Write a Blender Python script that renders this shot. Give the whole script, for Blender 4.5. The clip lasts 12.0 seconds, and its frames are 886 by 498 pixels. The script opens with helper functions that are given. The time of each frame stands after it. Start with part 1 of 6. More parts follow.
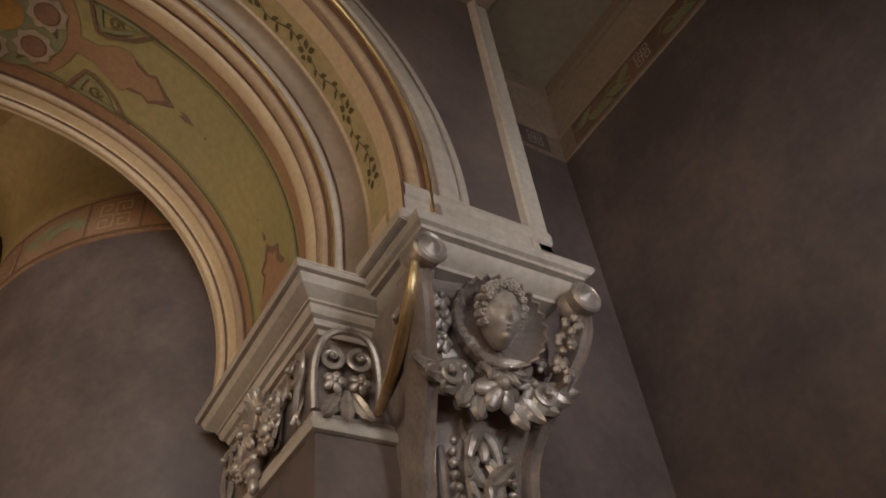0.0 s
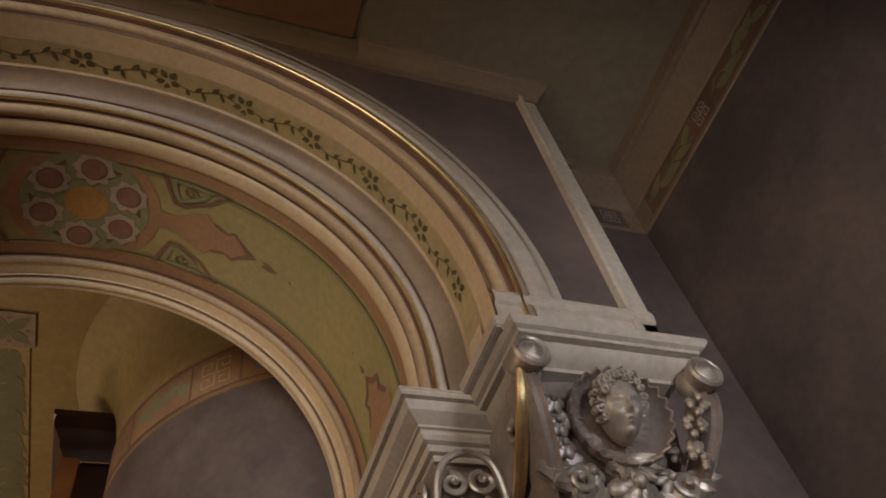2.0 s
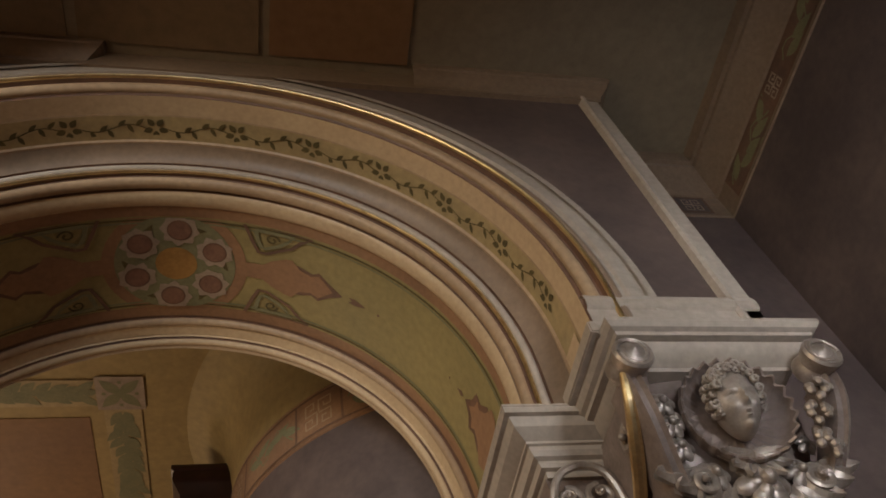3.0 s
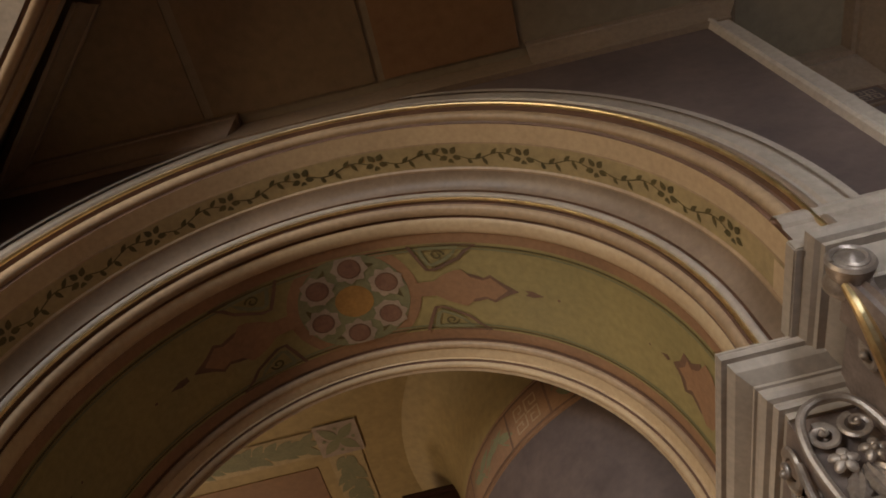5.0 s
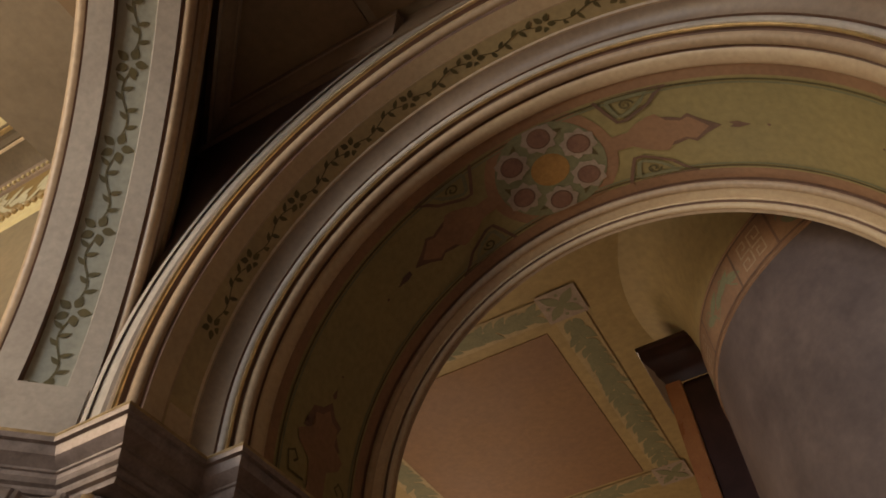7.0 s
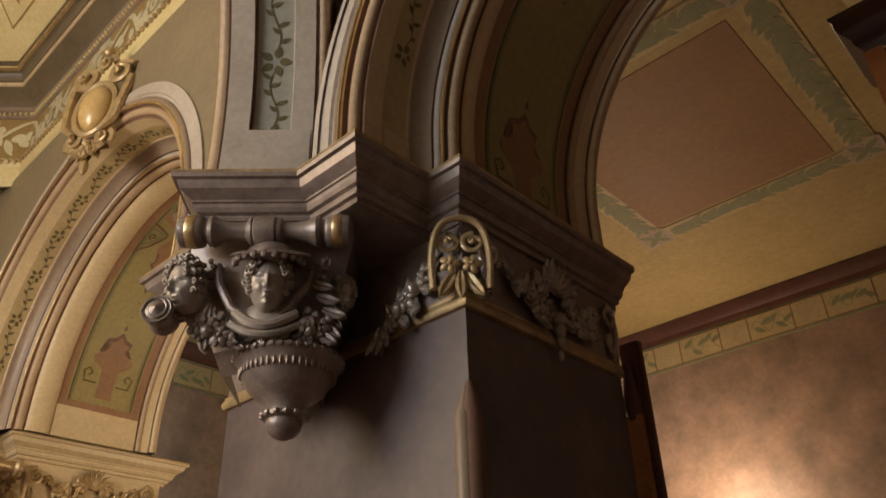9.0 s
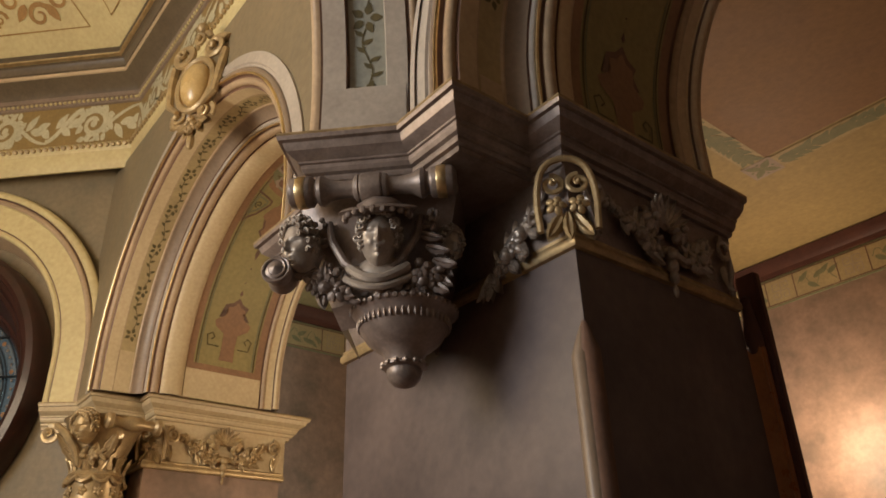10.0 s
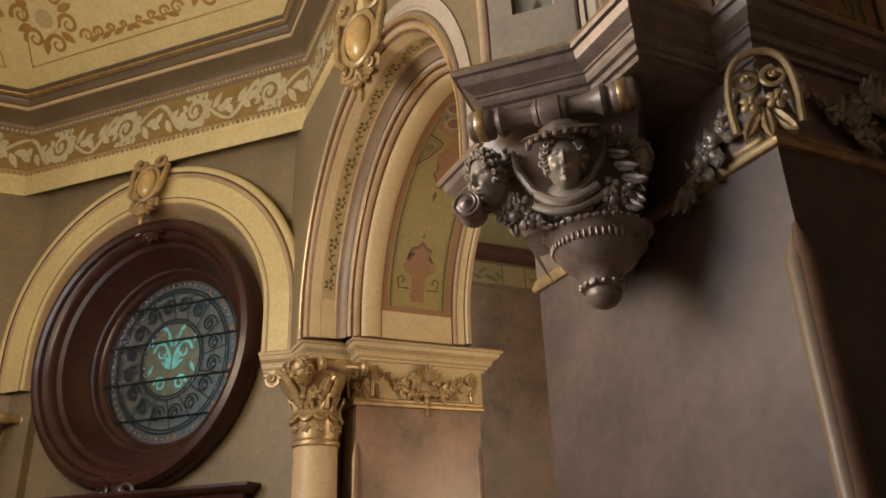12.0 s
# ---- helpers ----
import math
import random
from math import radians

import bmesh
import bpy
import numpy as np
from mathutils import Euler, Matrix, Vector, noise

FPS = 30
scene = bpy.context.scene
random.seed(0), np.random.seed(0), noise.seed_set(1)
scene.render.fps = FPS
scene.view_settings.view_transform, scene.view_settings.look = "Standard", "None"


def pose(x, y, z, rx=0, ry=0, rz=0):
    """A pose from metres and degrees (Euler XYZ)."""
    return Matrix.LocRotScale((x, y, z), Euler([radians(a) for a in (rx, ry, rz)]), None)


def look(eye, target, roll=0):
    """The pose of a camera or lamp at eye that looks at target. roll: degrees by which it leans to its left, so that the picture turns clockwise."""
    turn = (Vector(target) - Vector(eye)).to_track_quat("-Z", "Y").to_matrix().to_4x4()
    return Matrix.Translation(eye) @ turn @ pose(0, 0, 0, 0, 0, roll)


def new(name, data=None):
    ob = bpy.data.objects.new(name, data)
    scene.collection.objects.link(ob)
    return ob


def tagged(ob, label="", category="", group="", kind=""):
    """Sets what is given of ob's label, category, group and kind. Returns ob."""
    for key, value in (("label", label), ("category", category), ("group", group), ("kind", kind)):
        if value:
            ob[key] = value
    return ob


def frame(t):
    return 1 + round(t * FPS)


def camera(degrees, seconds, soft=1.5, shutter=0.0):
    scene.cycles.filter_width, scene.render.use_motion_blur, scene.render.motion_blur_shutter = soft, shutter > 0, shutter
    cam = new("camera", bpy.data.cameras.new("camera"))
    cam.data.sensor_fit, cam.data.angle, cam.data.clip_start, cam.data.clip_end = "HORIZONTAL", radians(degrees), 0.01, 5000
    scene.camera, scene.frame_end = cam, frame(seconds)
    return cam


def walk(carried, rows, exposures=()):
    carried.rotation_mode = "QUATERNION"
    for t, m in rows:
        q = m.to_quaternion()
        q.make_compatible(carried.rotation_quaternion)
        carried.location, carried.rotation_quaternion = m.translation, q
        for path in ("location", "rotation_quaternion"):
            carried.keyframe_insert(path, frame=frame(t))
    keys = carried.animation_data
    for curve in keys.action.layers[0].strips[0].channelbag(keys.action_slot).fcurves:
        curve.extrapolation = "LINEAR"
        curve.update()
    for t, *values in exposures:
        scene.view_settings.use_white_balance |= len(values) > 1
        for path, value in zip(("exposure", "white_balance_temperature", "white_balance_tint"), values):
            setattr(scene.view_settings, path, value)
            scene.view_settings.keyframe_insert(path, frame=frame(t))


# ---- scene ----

cam = camera(60.3, 12.0, soft=1.75)
PATH = [
    (0.0, 0.133, -0.048, 1.626, 132.78, 6.09, -30.4),
    (0.5, 0.126, -0.053, 1.65, 135.33, 6.58, -28.8),
    (1.0, 0.12, -0.049, 1.669, 137.85, 7.15, -26.49),
    (1.5, 0.117, -0.04, 1.687, 140.03, 8.2, -22.94),
    (2.0, 0.116, -0.02, 1.699, 141.95, 9.13, -18.05),
    (2.5, 0.114, -0.005, 1.719, 143.46, 9.11, -13.27),
    (3.0, 0.109, 0.004, 1.728, 144.87, 9.04, -8.22),
    (5.0, 0.103, 0.129, 1.763, 148.12, 7.43, 11.51),
    (5.5, 0.103, 0.13, 1.764, 147.83, 6.92, 17.02),
    (6.0, 0.104, 0.131, 1.765, 146.74, 5.67, 22.06),
    (6.5, 0.103, 0.135, 1.769, 144.18, 4.12, 26.31),
    (7.0, 0.104, 0.132, 1.768, 139.91, 2.2, 29.5),
    (9.0, -0.103, 0.006, 1.586, 120.85, 1.55, 43.35),
    (9.5, -0.129, -0.015, 1.569, 118.71, 1.49, 47.28),
    (10.0, -0.157, -0.034, 1.558, 117.56, 1.67, 51.37),
    (10.5, -0.184, -0.052, 1.547, 116.39, 2.19, 55.39),
    (11.0, -0.194, -0.079, 1.542, 115.66, 2.65, 59.09),
    (11.5, -0.206, -0.1, 1.532, 114.52, 2.51, 62.46),
    (12.0, -0.22, -0.119, 1.525, 113.11, 1.86, 65.28),
]
walk(cam, [(t, pose(*p)) for t, *p in PATH])

# ---- world and lamps ----
world = bpy.data.worlds.new("World")
world.use_nodes = True
scene.world = world
world.node_tree.nodes["Background"].inputs[0].default_value = (0.60, 0.72, 1.0, 1)
world.node_tree.nodes["Background"].inputs[1].default_value = 0.02
scene.view_settings.exposure = 0.0


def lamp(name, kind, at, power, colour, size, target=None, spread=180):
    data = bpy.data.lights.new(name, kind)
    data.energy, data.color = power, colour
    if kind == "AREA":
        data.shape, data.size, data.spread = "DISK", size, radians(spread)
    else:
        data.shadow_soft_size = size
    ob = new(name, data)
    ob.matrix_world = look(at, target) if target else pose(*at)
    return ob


lamp("hall_chandelier_light", "POINT", (-5.0, -2.2, 4.2), 480, (1.0, 0.78, 0.51), 1.2)
lamp("hall_window_light", "AREA", (-4.3, -7.0, 4.5), 430, (0.88, 0.94, 1.0), 4.4, (0.2, 2.0, 3.8))
# Unseen warm fill added to brighten the bay; no pendant is known there.
lamp("bay_warm_fill", "POINT", (1.9, -0.7, 2.3), 2.5, (1.0, 0.90, 0.80), 0.35)
# Unseen cool fill aimed at the bay's back wall; no window is known there.
lamp("bay_cool_fill", "AREA", (1.7, -1.6, 2.9), 13, (0.92, 0.95, 1.0), 0.7, (2.75, 2.35, 4.2), 75)
lamp("back_room_light", "POINT", (-4.5, 9.6, 3.7), 175, (1.0, 0.74, 0.50), 0.7)
# Two unseen fills, added to brighten the far jamb and the turret.
lamp("back_room_middle_fill", "POINT", (-4.6, 4.7, 2.5), 150, (1.0, 0.76, 0.50), 0.3)
lamp("back_room_near_fill", "POINT", (-0.2, 4.0, 2.9), 0.5, (1.0, 0.76, 0.48), 0.2)


# ---- materials ----
def mat(name, colour, other=None, rough=0.6, metal=0.0, scale=3.0, fine=40.0, bump=0.15, amount=0.5, spec=0.4, coat=0.0):
    m = bpy.data.materials.new(name)
    m.use_nodes = True
    nt = m.node_tree
    n, link = nt.nodes, nt.links.new
    b = n["Principled BSDF"]
    tc = n.new("ShaderNodeTexCoord")
    geo = n.new("ShaderNodeNewGeometry")
    big = n.new("ShaderNodeTexNoise")
    big.inputs["Scale"].default_value, big.inputs["Detail"].default_value, big.inputs["Roughness"].default_value = scale, 6.0, 0.62
    small = n.new("ShaderNodeTexNoise")
    small.inputs["Scale"].default_value, small.inputs["Detail"].default_value = fine, 4.0
    link(geo.outputs["Position"], big.inputs["Vector"])
    link(geo.outputs["Position"], small.inputs["Vector"])
    ramp = n.new("ShaderNodeValToRGB")
    ramp.color_ramp.elements[0].position, ramp.color_ramp.elements[1].position = 0.5 - amount / 2 * 0.6, 0.5 + amount / 2 * 0.6
    other = other or tuple(c * 0.72 for c in colour)
    ramp.color_ramp.elements[0].color, ramp.color_ramp.elements[1].color = (*other, 1), (*colour, 1)
    link(big.outputs["Fac"], ramp.inputs["Fac"])
    mix = n.new("ShaderNodeMix")
    mix.data_type, mix.blend_type = "RGBA", "OVERLAY"
    mix.inputs["Factor"].default_value = 0.25
    link(ramp.outputs["Color"], mix.inputs["A"])
    link(small.outputs["Fac"], mix.inputs["B"])
    link(mix.outputs["Result"], b.inputs["Base Color"])
    mr = n.new("ShaderNodeMapRange")
    mr.inputs["To Min"].default_value, mr.inputs["To Max"].default_value = max(0.05, rough - 0.12), min(1.0, rough + 0.12)
    link(big.outputs["Fac"], mr.inputs["Value"])
    link(mr.outputs["Result"], b.inputs["Roughness"])
    b.inputs["Metallic"].default_value = metal
    b.inputs["Specular IOR Level"].default_value = spec
    b.inputs["Coat Weight"].default_value = coat
    if bump:
        bp = n.new("ShaderNodeBump")
        bp.inputs["Strength"].default_value, bp.inputs["Distance"].default_value = bump, 0.01
        link(small.outputs["Fac"], bp.inputs["Height"])
        link(bp.outputs["Normal"], b.inputs["Normal"])
    return m


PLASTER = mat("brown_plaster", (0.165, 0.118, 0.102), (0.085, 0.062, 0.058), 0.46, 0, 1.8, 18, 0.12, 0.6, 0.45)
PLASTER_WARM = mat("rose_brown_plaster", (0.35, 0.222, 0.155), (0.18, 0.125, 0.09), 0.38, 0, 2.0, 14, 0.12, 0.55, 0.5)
CREAM = mat("cream_paint", (0.63, 0.47, 0.29), (0.55, 0.40, 0.245), 0.45, 0, 2.0, 30, 0.06)
GREY = mat("grey_beige_paint", (0.49, 0.42, 0.345), (0.40, 0.335, 0.275), 0.42, 0, 2.0, 30, 0.06)
TAN = mat("tan_paint", (0.47, 0.33, 0.20), (0.38, 0.26, 0.16), 0.42, 0, 2.5, 30, 0.06)
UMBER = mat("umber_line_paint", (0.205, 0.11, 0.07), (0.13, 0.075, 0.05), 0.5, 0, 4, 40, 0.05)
COVE = mat("taupe_paint", (0.285, 0.20, 0.135), (0.225, 0.16, 0.11), 0.4, 0, 2.5, 30, 0.06)
OLIVE = mat("olive_green_paint", (0.36, 0.287, 0.118), (0.28, 0.23, 0.098), 0.55, 0, 2.2, 26, 0.06, 0.8)
CLAY = mat("clay_paint", (0.34, 0.19, 0.10), (0.27, 0.15, 0.085), 0.55, 0, 3, 30, 0.06)
LEAF = mat("stencil_green_paint", (0.145, 0.11, 0.042), (0.09, 0.072, 0.03), 0.6, 0, 9, 60, 0.03)
SAGE = mat("sage_paint", (0.27, 0.25, 0.135), (0.175, 0.175, 0.095), 0.6, 0, 7, 50, 0.04, 0.9)
ROSE = mat("rose_paint", (0.27, 0.145, 0.095), (0.20, 0.10, 0.07), 0.6, 0, 12, 60, 0.03)
PALE = mat("pale_petal_paint", (0.43, 0.335, 0.255), (0.34, 0.26, 0.20), 0.6, 0, 12, 60, 0.03)
BAND = mat("pale_olive_band_paint", (0.47, 0.357, 0.18), (0.40, 0.30, 0.155), 0.5, 0, 2.5, 30, 0.05)
GREYBAND = mat("pale_sage_band_paint", (0.38, 0.37, 0.30), (0.32, 0.31, 0.25), 0.5, 0, 2.5, 30, 0.05)
GOLD = mat("gilding", (0.92, 0.72, 0.40), (0.70, 0.53, 0.28), 0.36, 1.0, 14, 80, 0.08)
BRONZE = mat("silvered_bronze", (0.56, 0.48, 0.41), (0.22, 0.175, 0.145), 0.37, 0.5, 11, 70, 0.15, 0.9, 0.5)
FACE_STONE = mat("satin_silvered_plaster", (0.47, 0.40, 0.34), (0.29, 0.24, 0.20), 0.40, 0.3, 16, 80, 0.08, 0.9, 0.5)
STONE = mat("taupe_carved_plaster", (0.36, 0.28, 0.24), (0.18, 0.138, 0.118), 0.36, 0.25, 12, 60, 0.12, 0.9)
CARVED_GOLD = mat("aged_gilt_plaster", (0.58, 0.42, 0.21), (0.27, 0.185, 0.10), 0.34, 0.35, 10, 60, 0.15, 0.9)
CEIL = mat("brown_ceiling_paint", (0.28, 0.19, 0.105), (0.205, 0.14, 0.085), 0.6, 0, 1.2, 16, 0.08, 0.9)
CEIL_GREY = mat("grey_brown_ceiling_paint", (0.31, 0.245, 0.165), (0.24, 0.19, 0.13), 0.6, 0, 1.2, 16, 0.08, 0.9)
CEIL_CLAY = mat("clay_ceiling_paint", (0.30, 0.17, 0.08), (0.24, 0.13, 0.07), 0.6, 0, 1.2, 16, 0.08, 0.9)
YELLOW = mat("ochre_ceiling_paint", (0.44, 0.325, 0.14), (0.36, 0.26, 0.115), 0.6, 0, 1.0, 16, 0.06, 0.8)
WOOD = mat("dark_mahogany", (0.060, 0.020, 0.014), (0.022, 0.010, 0.008), 0.33, 0, 5, 60, 0.06, 0.8, 0.45, 0.12)
OAK = mat("orange_varnished_wood", (0.42, 0.17, 0.055), (0.28, 0.10, 0.035), 0.3, 0, 4, 60, 0.05, 0.8, 0.5, 0.3)
HALL_CREAM = mat("hall_ceiling_cream", (0.66, 0.54, 0.27), (0.58, 0.46, 0.23), 0.5, 0, 1.5, 20, 0.05)
OCHRE = mat("ochre_scroll_paint", (0.40, 0.215, 0.06), (0.32, 0.17, 0.05), 0.55, 0, 5, 40, 0.04)
IVORY = mat("ivory_scroll_paint", (0.60, 0.53, 0.34), (0.50, 0.44, 0.28), 0.55, 0, 5, 40, 0.04)
HALL_PLASTER = mat("hall_taupe_plaster", (0.27, 0.20, 0.115), (0.17, 0.135, 0.085), 0.5, 0, 1.6, 18, 0.1, 0.9)
# Taupe darkened to put the shade of the crown's cove into its colour.
SHADED_COVE = mat("deep_taupe_paint", (0.17, 0.125, 0.075), (0.13, 0.095, 0.06), 0.35, 0, 2.5, 30, 0.05)
FRZ_GROUND = mat("dull_ochre_ground", (0.31, 0.20, 0.07), (0.25, 0.16, 0.055), 0.5, 0, 4, 40, 0.04)
RAIL = mat("matte_mahogany", (0.115, 0.042, 0.026), (0.07, 0.026, 0.018), 0.5, 0, 4, 50, 0.06, 0.8, 0.3)
FAR_CREAM = mat("warm_cream_paint", (0.65, 0.51, 0.31), (0.57, 0.44, 0.26), 0.45, 0, 2.0, 30, 0.06)
BOSS = mat("glossy_ochre_paint", (0.58, 0.40, 0.17), (0.46, 0.30, 0.12), 0.26, 0, 6, 50, 0.05, 0.8, 0.5, 0.3)
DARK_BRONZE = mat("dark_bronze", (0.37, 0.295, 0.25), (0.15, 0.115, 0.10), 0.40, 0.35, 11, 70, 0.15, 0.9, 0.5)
FLOORM = mat("dark_floor", (0.14, 0.08, 0.05), None, 0.4, 0, 2, 30, 0.1)
LEADING = mat("leading", (0.025, 0.028, 0.03), None, 0.45, 0.6, 20, 60, 0.1)


# ---- mesh helpers ----
def part(name, bm, material, parent=None, label="", m=None, smooth=True, sharp=35):
    me = bpy.data.meshes.new(name)
    bmesh.ops.recalc_face_normals(bm, faces=bm.faces)
    if smooth:
        for f in bm.faces:
            f.smooth = True
        for e in bm.edges:
            if len(e.link_faces) == 2 and e.calc_face_angle(0) > radians(sharp):
                e.smooth = False
    bm.to_mesh(me)
    bm.free()
    me.materials.append(material)
    ob = new(name, me)
    ob.parent = parent
    if m is not None:
        ob.matrix_basis = m
    if label:
        ob["label"] = label
    return ob


def again(ob, parent, m):
    o = bpy.data.objects.new(ob.name.split(".")[0], ob.data)
    scene.collection.objects.link(o)
    o.parent, o.matrix_basis = parent, m
    return o


def thing(name, label, category, m=None, group="", kind=""):
    e = new(name)
    e.empty_display_size = 0.1
    if m is not None:
        e.matrix_basis = m
    return tagged(e, label, category, group, kind)


def box(lo, hi, bm=None, bevel=0.0):
    bm = bm or bmesh.new()
    vs = [bm.verts.new((lo[0] if i & 1 == 0 else hi[0], lo[1] if i & 2 == 0 else hi[1], lo[2] if i & 4 == 0 else hi[2])) for i in range(8)]
    fs = [bm.faces.new([vs[i] for i in q]) for q in ((0, 1, 3, 2), (4, 6, 7, 5), (0, 4, 5, 1), (2, 3, 7, 6), (0, 2, 6, 4), (1, 5, 7, 3))]
    if bevel:
        es = list({e for f in fs for e in f.edges})
        bmesh.ops.bevel(bm, geom=es, offset=bevel, segments=2, affect="EDGES")
    return bm


def sheet(grid, bm=None, wrap=False):
    """A skin over rows of points."""
    bm = bm or bmesh.new()
    rows = [[bm.verts.new(p) for p in row] for row in grid]
    for a, b in zip(rows, rows[1:]):
        n = len(a)
        for i in range(n if wrap else n - 1):
            j = (i + 1) % n
            try:
                bm.faces.new((a[i], a[j], b[j], b[i]))
            except ValueError:
                pass
    return bm


def cap(bm, ring):
    try:
        bm.faces.new([bm.verts.new(p) for p in ring])
    except ValueError:
        pass
    return bm


def arch(profile, cx, cz, foot, bm=None, n=72, foot2=None):
    """A moulding of profile points (radius, depth) round an arch with straight legs down to foot."""
    grid = []
    for r, y in profile:
        row = [(cx + r, y, foot)]
        row += [(cx + r * math.cos(math.pi * i / n), y, cz + r * math.sin(math.pi * i / n)) for i in range(n + 1)]
        row += [(cx - r, y, foot if foot2 is None else foot2)]
        grid.append(row)
    return sheet(grid, bm)


def run(profile, line, bm=None, closed=False):
    """A moulding of profile points (outwards, height) along a plan line, outwards being to the right of its way."""
    n = len(line)
    offs = []
    for i in range(n):
        p = Vector(line[i])
        a = Vector(line[i - 1]) if i or closed else None
        b = Vector(line[(i + 1) % n]) if i < n - 1 or closed else None
        da = (p - a).normalized() if a is not None else (b - p).normalized()
        db = (b - p).normalized() if b is not None else da
        na, nb = Vector((da.y, -da.x)), Vector((db.y, -db.x))
        m = (na + nb)
        m = m / max(m.dot(na), 0.2)
        offs.append(m)
    if closed:
        line, offs = list(line) + [line[0]], offs + [offs[0]]
    return sheet([[(p[0] + o.x * w, p[1] + o.y * w, z) for p, o in zip(line, offs)] for w, z in profile], bm)


def prism(poly, z0, z1, bm=None):
    bm = bm or bmesh.new()
    lo, hi = [bm.verts.new((x, y, z0)) for x, y in poly], [bm.verts.new((x, y, z1)) for x, y in poly]
    for i in range(len(poly)):
        j = (i + 1) % len(poly)
        bm.faces.new((lo[i], lo[j], hi[j], hi[i]))
    bm.faces.new(lo), bm.faces.new(hi)
    return bm


def lathe(profile, n=28, bm=None, m=None):
    """A turned body of (radius, height) points round z."""
    g = [[Vector((max(r, 1e-4) * math.cos(2 * math.pi * i / n), max(r, 1e-4) * math.sin(2 * math.pi * i / n), z)) for i in range(n)] for r, z in profile]
    if m is not None:
        g = [[m @ p for p in row] for row in g]
    return sheet(g, bm, wrap=True)


def tube(points, radii, n=8, bm=None, flat=1.0):
    """A rod along points, with a radius at each."""
    pts = [Vector(p) for p in points]
    grid, up = [], None
    for i, p in enumerate(pts):
        d = (pts[min(i + 1, len(pts) - 1)] - pts[max(i - 1, 0)]).normalized()
        up = up or (Vector((0, 0, 1)) if abs(d.z) < 0.9 else Vector((1, 0, 0)))
        s = d.cross(up).normalized()
        up = s.cross(d).normalized()
        r = radii[i] if hasattr(radii, "__len__") else radii
        grid.append([p + (s * math.cos(2 * math.pi * k / n) + up * flat * math.sin(2 * math.pi * k / n)) * r for k in range(n)])
    bm = sheet(grid, bm, wrap=True)
    cap(bm, grid[0])
    cap(bm, grid[-1])
    return bm


def blob(bm, at, size, m=None, seg=10, rings=7, rough=0.0, seed=0):
    t = Matrix.Translation(at) @ (m or Matrix()) @ Matrix.Diagonal((*size, 1))
    got = bmesh.ops.create_uvsphere(bm, u_segments=seg, v_segments=rings, radius=1.0, matrix=t)
    if rough:
        for v in got["verts"]:
            v.co += Vector(noise.noise_vector(v.co * 18 + Vector((seed, 0, 0)))) * rough
    return bm


def spiral(turns, r0, r1, n=40):
    return [((r0 + (r1 - r0) * i / n) * math.cos(2 * math.pi * turns * i / n), (r0 + (r1 - r0) * i / n) * math.sin(2 * math.pi * turns * i / n)) for i in range(n + 1)]


# ---- frames of the walls ----
S = math.sqrt(0.5)
FRAME_B = Matrix(((S, S, 0, 0), (-S, S, 0, 0), (0, 0, 1, 0), (0, 0, 0, 1)))
FRAME_D = Matrix(((S, -S, 0, 0), (S, S, 0, 0), (0, 0, 1, 0), (0, 0, 0, 1)))
LIP = 3.80
CEILING = 6.22
CX, CZ = -0.465, 4.03
E_WALL = 3.05
FACE = 2.35


# ---- large structure ----
def wall_block(name, lo, hi, material, label):
    w = part(name, box(lo, hi), material, smooth=False)
    return tagged(w, label, "wall", kind="structure")


floor = part("floor", box((-14, -12, -0.2), (6, 14, 0)), FLOORM, smooth=False)
tagged(floor, "dark floor of the hall and its side rooms", "floor", kind="structure")

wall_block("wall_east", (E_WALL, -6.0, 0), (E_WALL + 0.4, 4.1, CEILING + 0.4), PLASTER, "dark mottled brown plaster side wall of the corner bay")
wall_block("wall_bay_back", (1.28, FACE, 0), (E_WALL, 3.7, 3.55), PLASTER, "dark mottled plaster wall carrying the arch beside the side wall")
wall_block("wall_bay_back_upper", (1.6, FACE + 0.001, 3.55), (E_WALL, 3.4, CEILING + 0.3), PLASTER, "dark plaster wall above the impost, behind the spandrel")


def arched_wall(name, frame, u0, u1, v0, v1, z1, cx, cz, r, foot, material, label, n=64):
    """A wall with an arched opening of radius r, its soffit and both faces."""
    bm = bmesh.new()
    arc = [(cx + r, foot)] + [(cx + r * math.cos(math.pi * i / n), cz + r * math.sin(math.pi * i / n)) for i in range(n + 1)] + [(cx - r, foot)]
    outer = []
    for x, z in arc:
        outer.append((min(max(x + (x - cx) * 9, u0), u1), z) if z <= cz + 0.02 else (x, z1))
    outer[0], outer[-1] = (u1, foot), (u0, foot)
    k = [i for i, (x, z) in enumerate(arc) if z > cz + 0.02]
    outer[k[0]], outer[k[-1]] = (u1, z1), (u0, z1)
    for v in (v0, v1):
        sheet([[(x, v, z) for x, z in arc], [(x, v, z) for x, z in outer]], bm)
    sheet([[(x, v0, z) for x, z in arc], [(x, v1, z) for x, z in arc]], bm)
    sheet([[(x, v0, z) for x, z in outer], [(x, v1, z) for x, z in outer]], bm)
    w = part(name, bm, material, m=frame, smooth=False)
    return tagged(w, label, "wall", kind="structure")


# the spandrel wall of the near arch, the wall above the hall arch, and the hall's far walls
arched_wall("wall_near_arch", Matrix(), -2.46, 2.06, 1.80, 2.30, CEILING, CX, CZ, 1.98, LIP, PLASTER, "dark plaster spandrel wall over the painted arch")
arched_wall("wall_near_arch_inner", Matrix(), -2.6, 1.75, 2.42, 3.44, CEILING, CX, CZ, 1.635, LIP, PLASTER, "inner order of the arch wall")


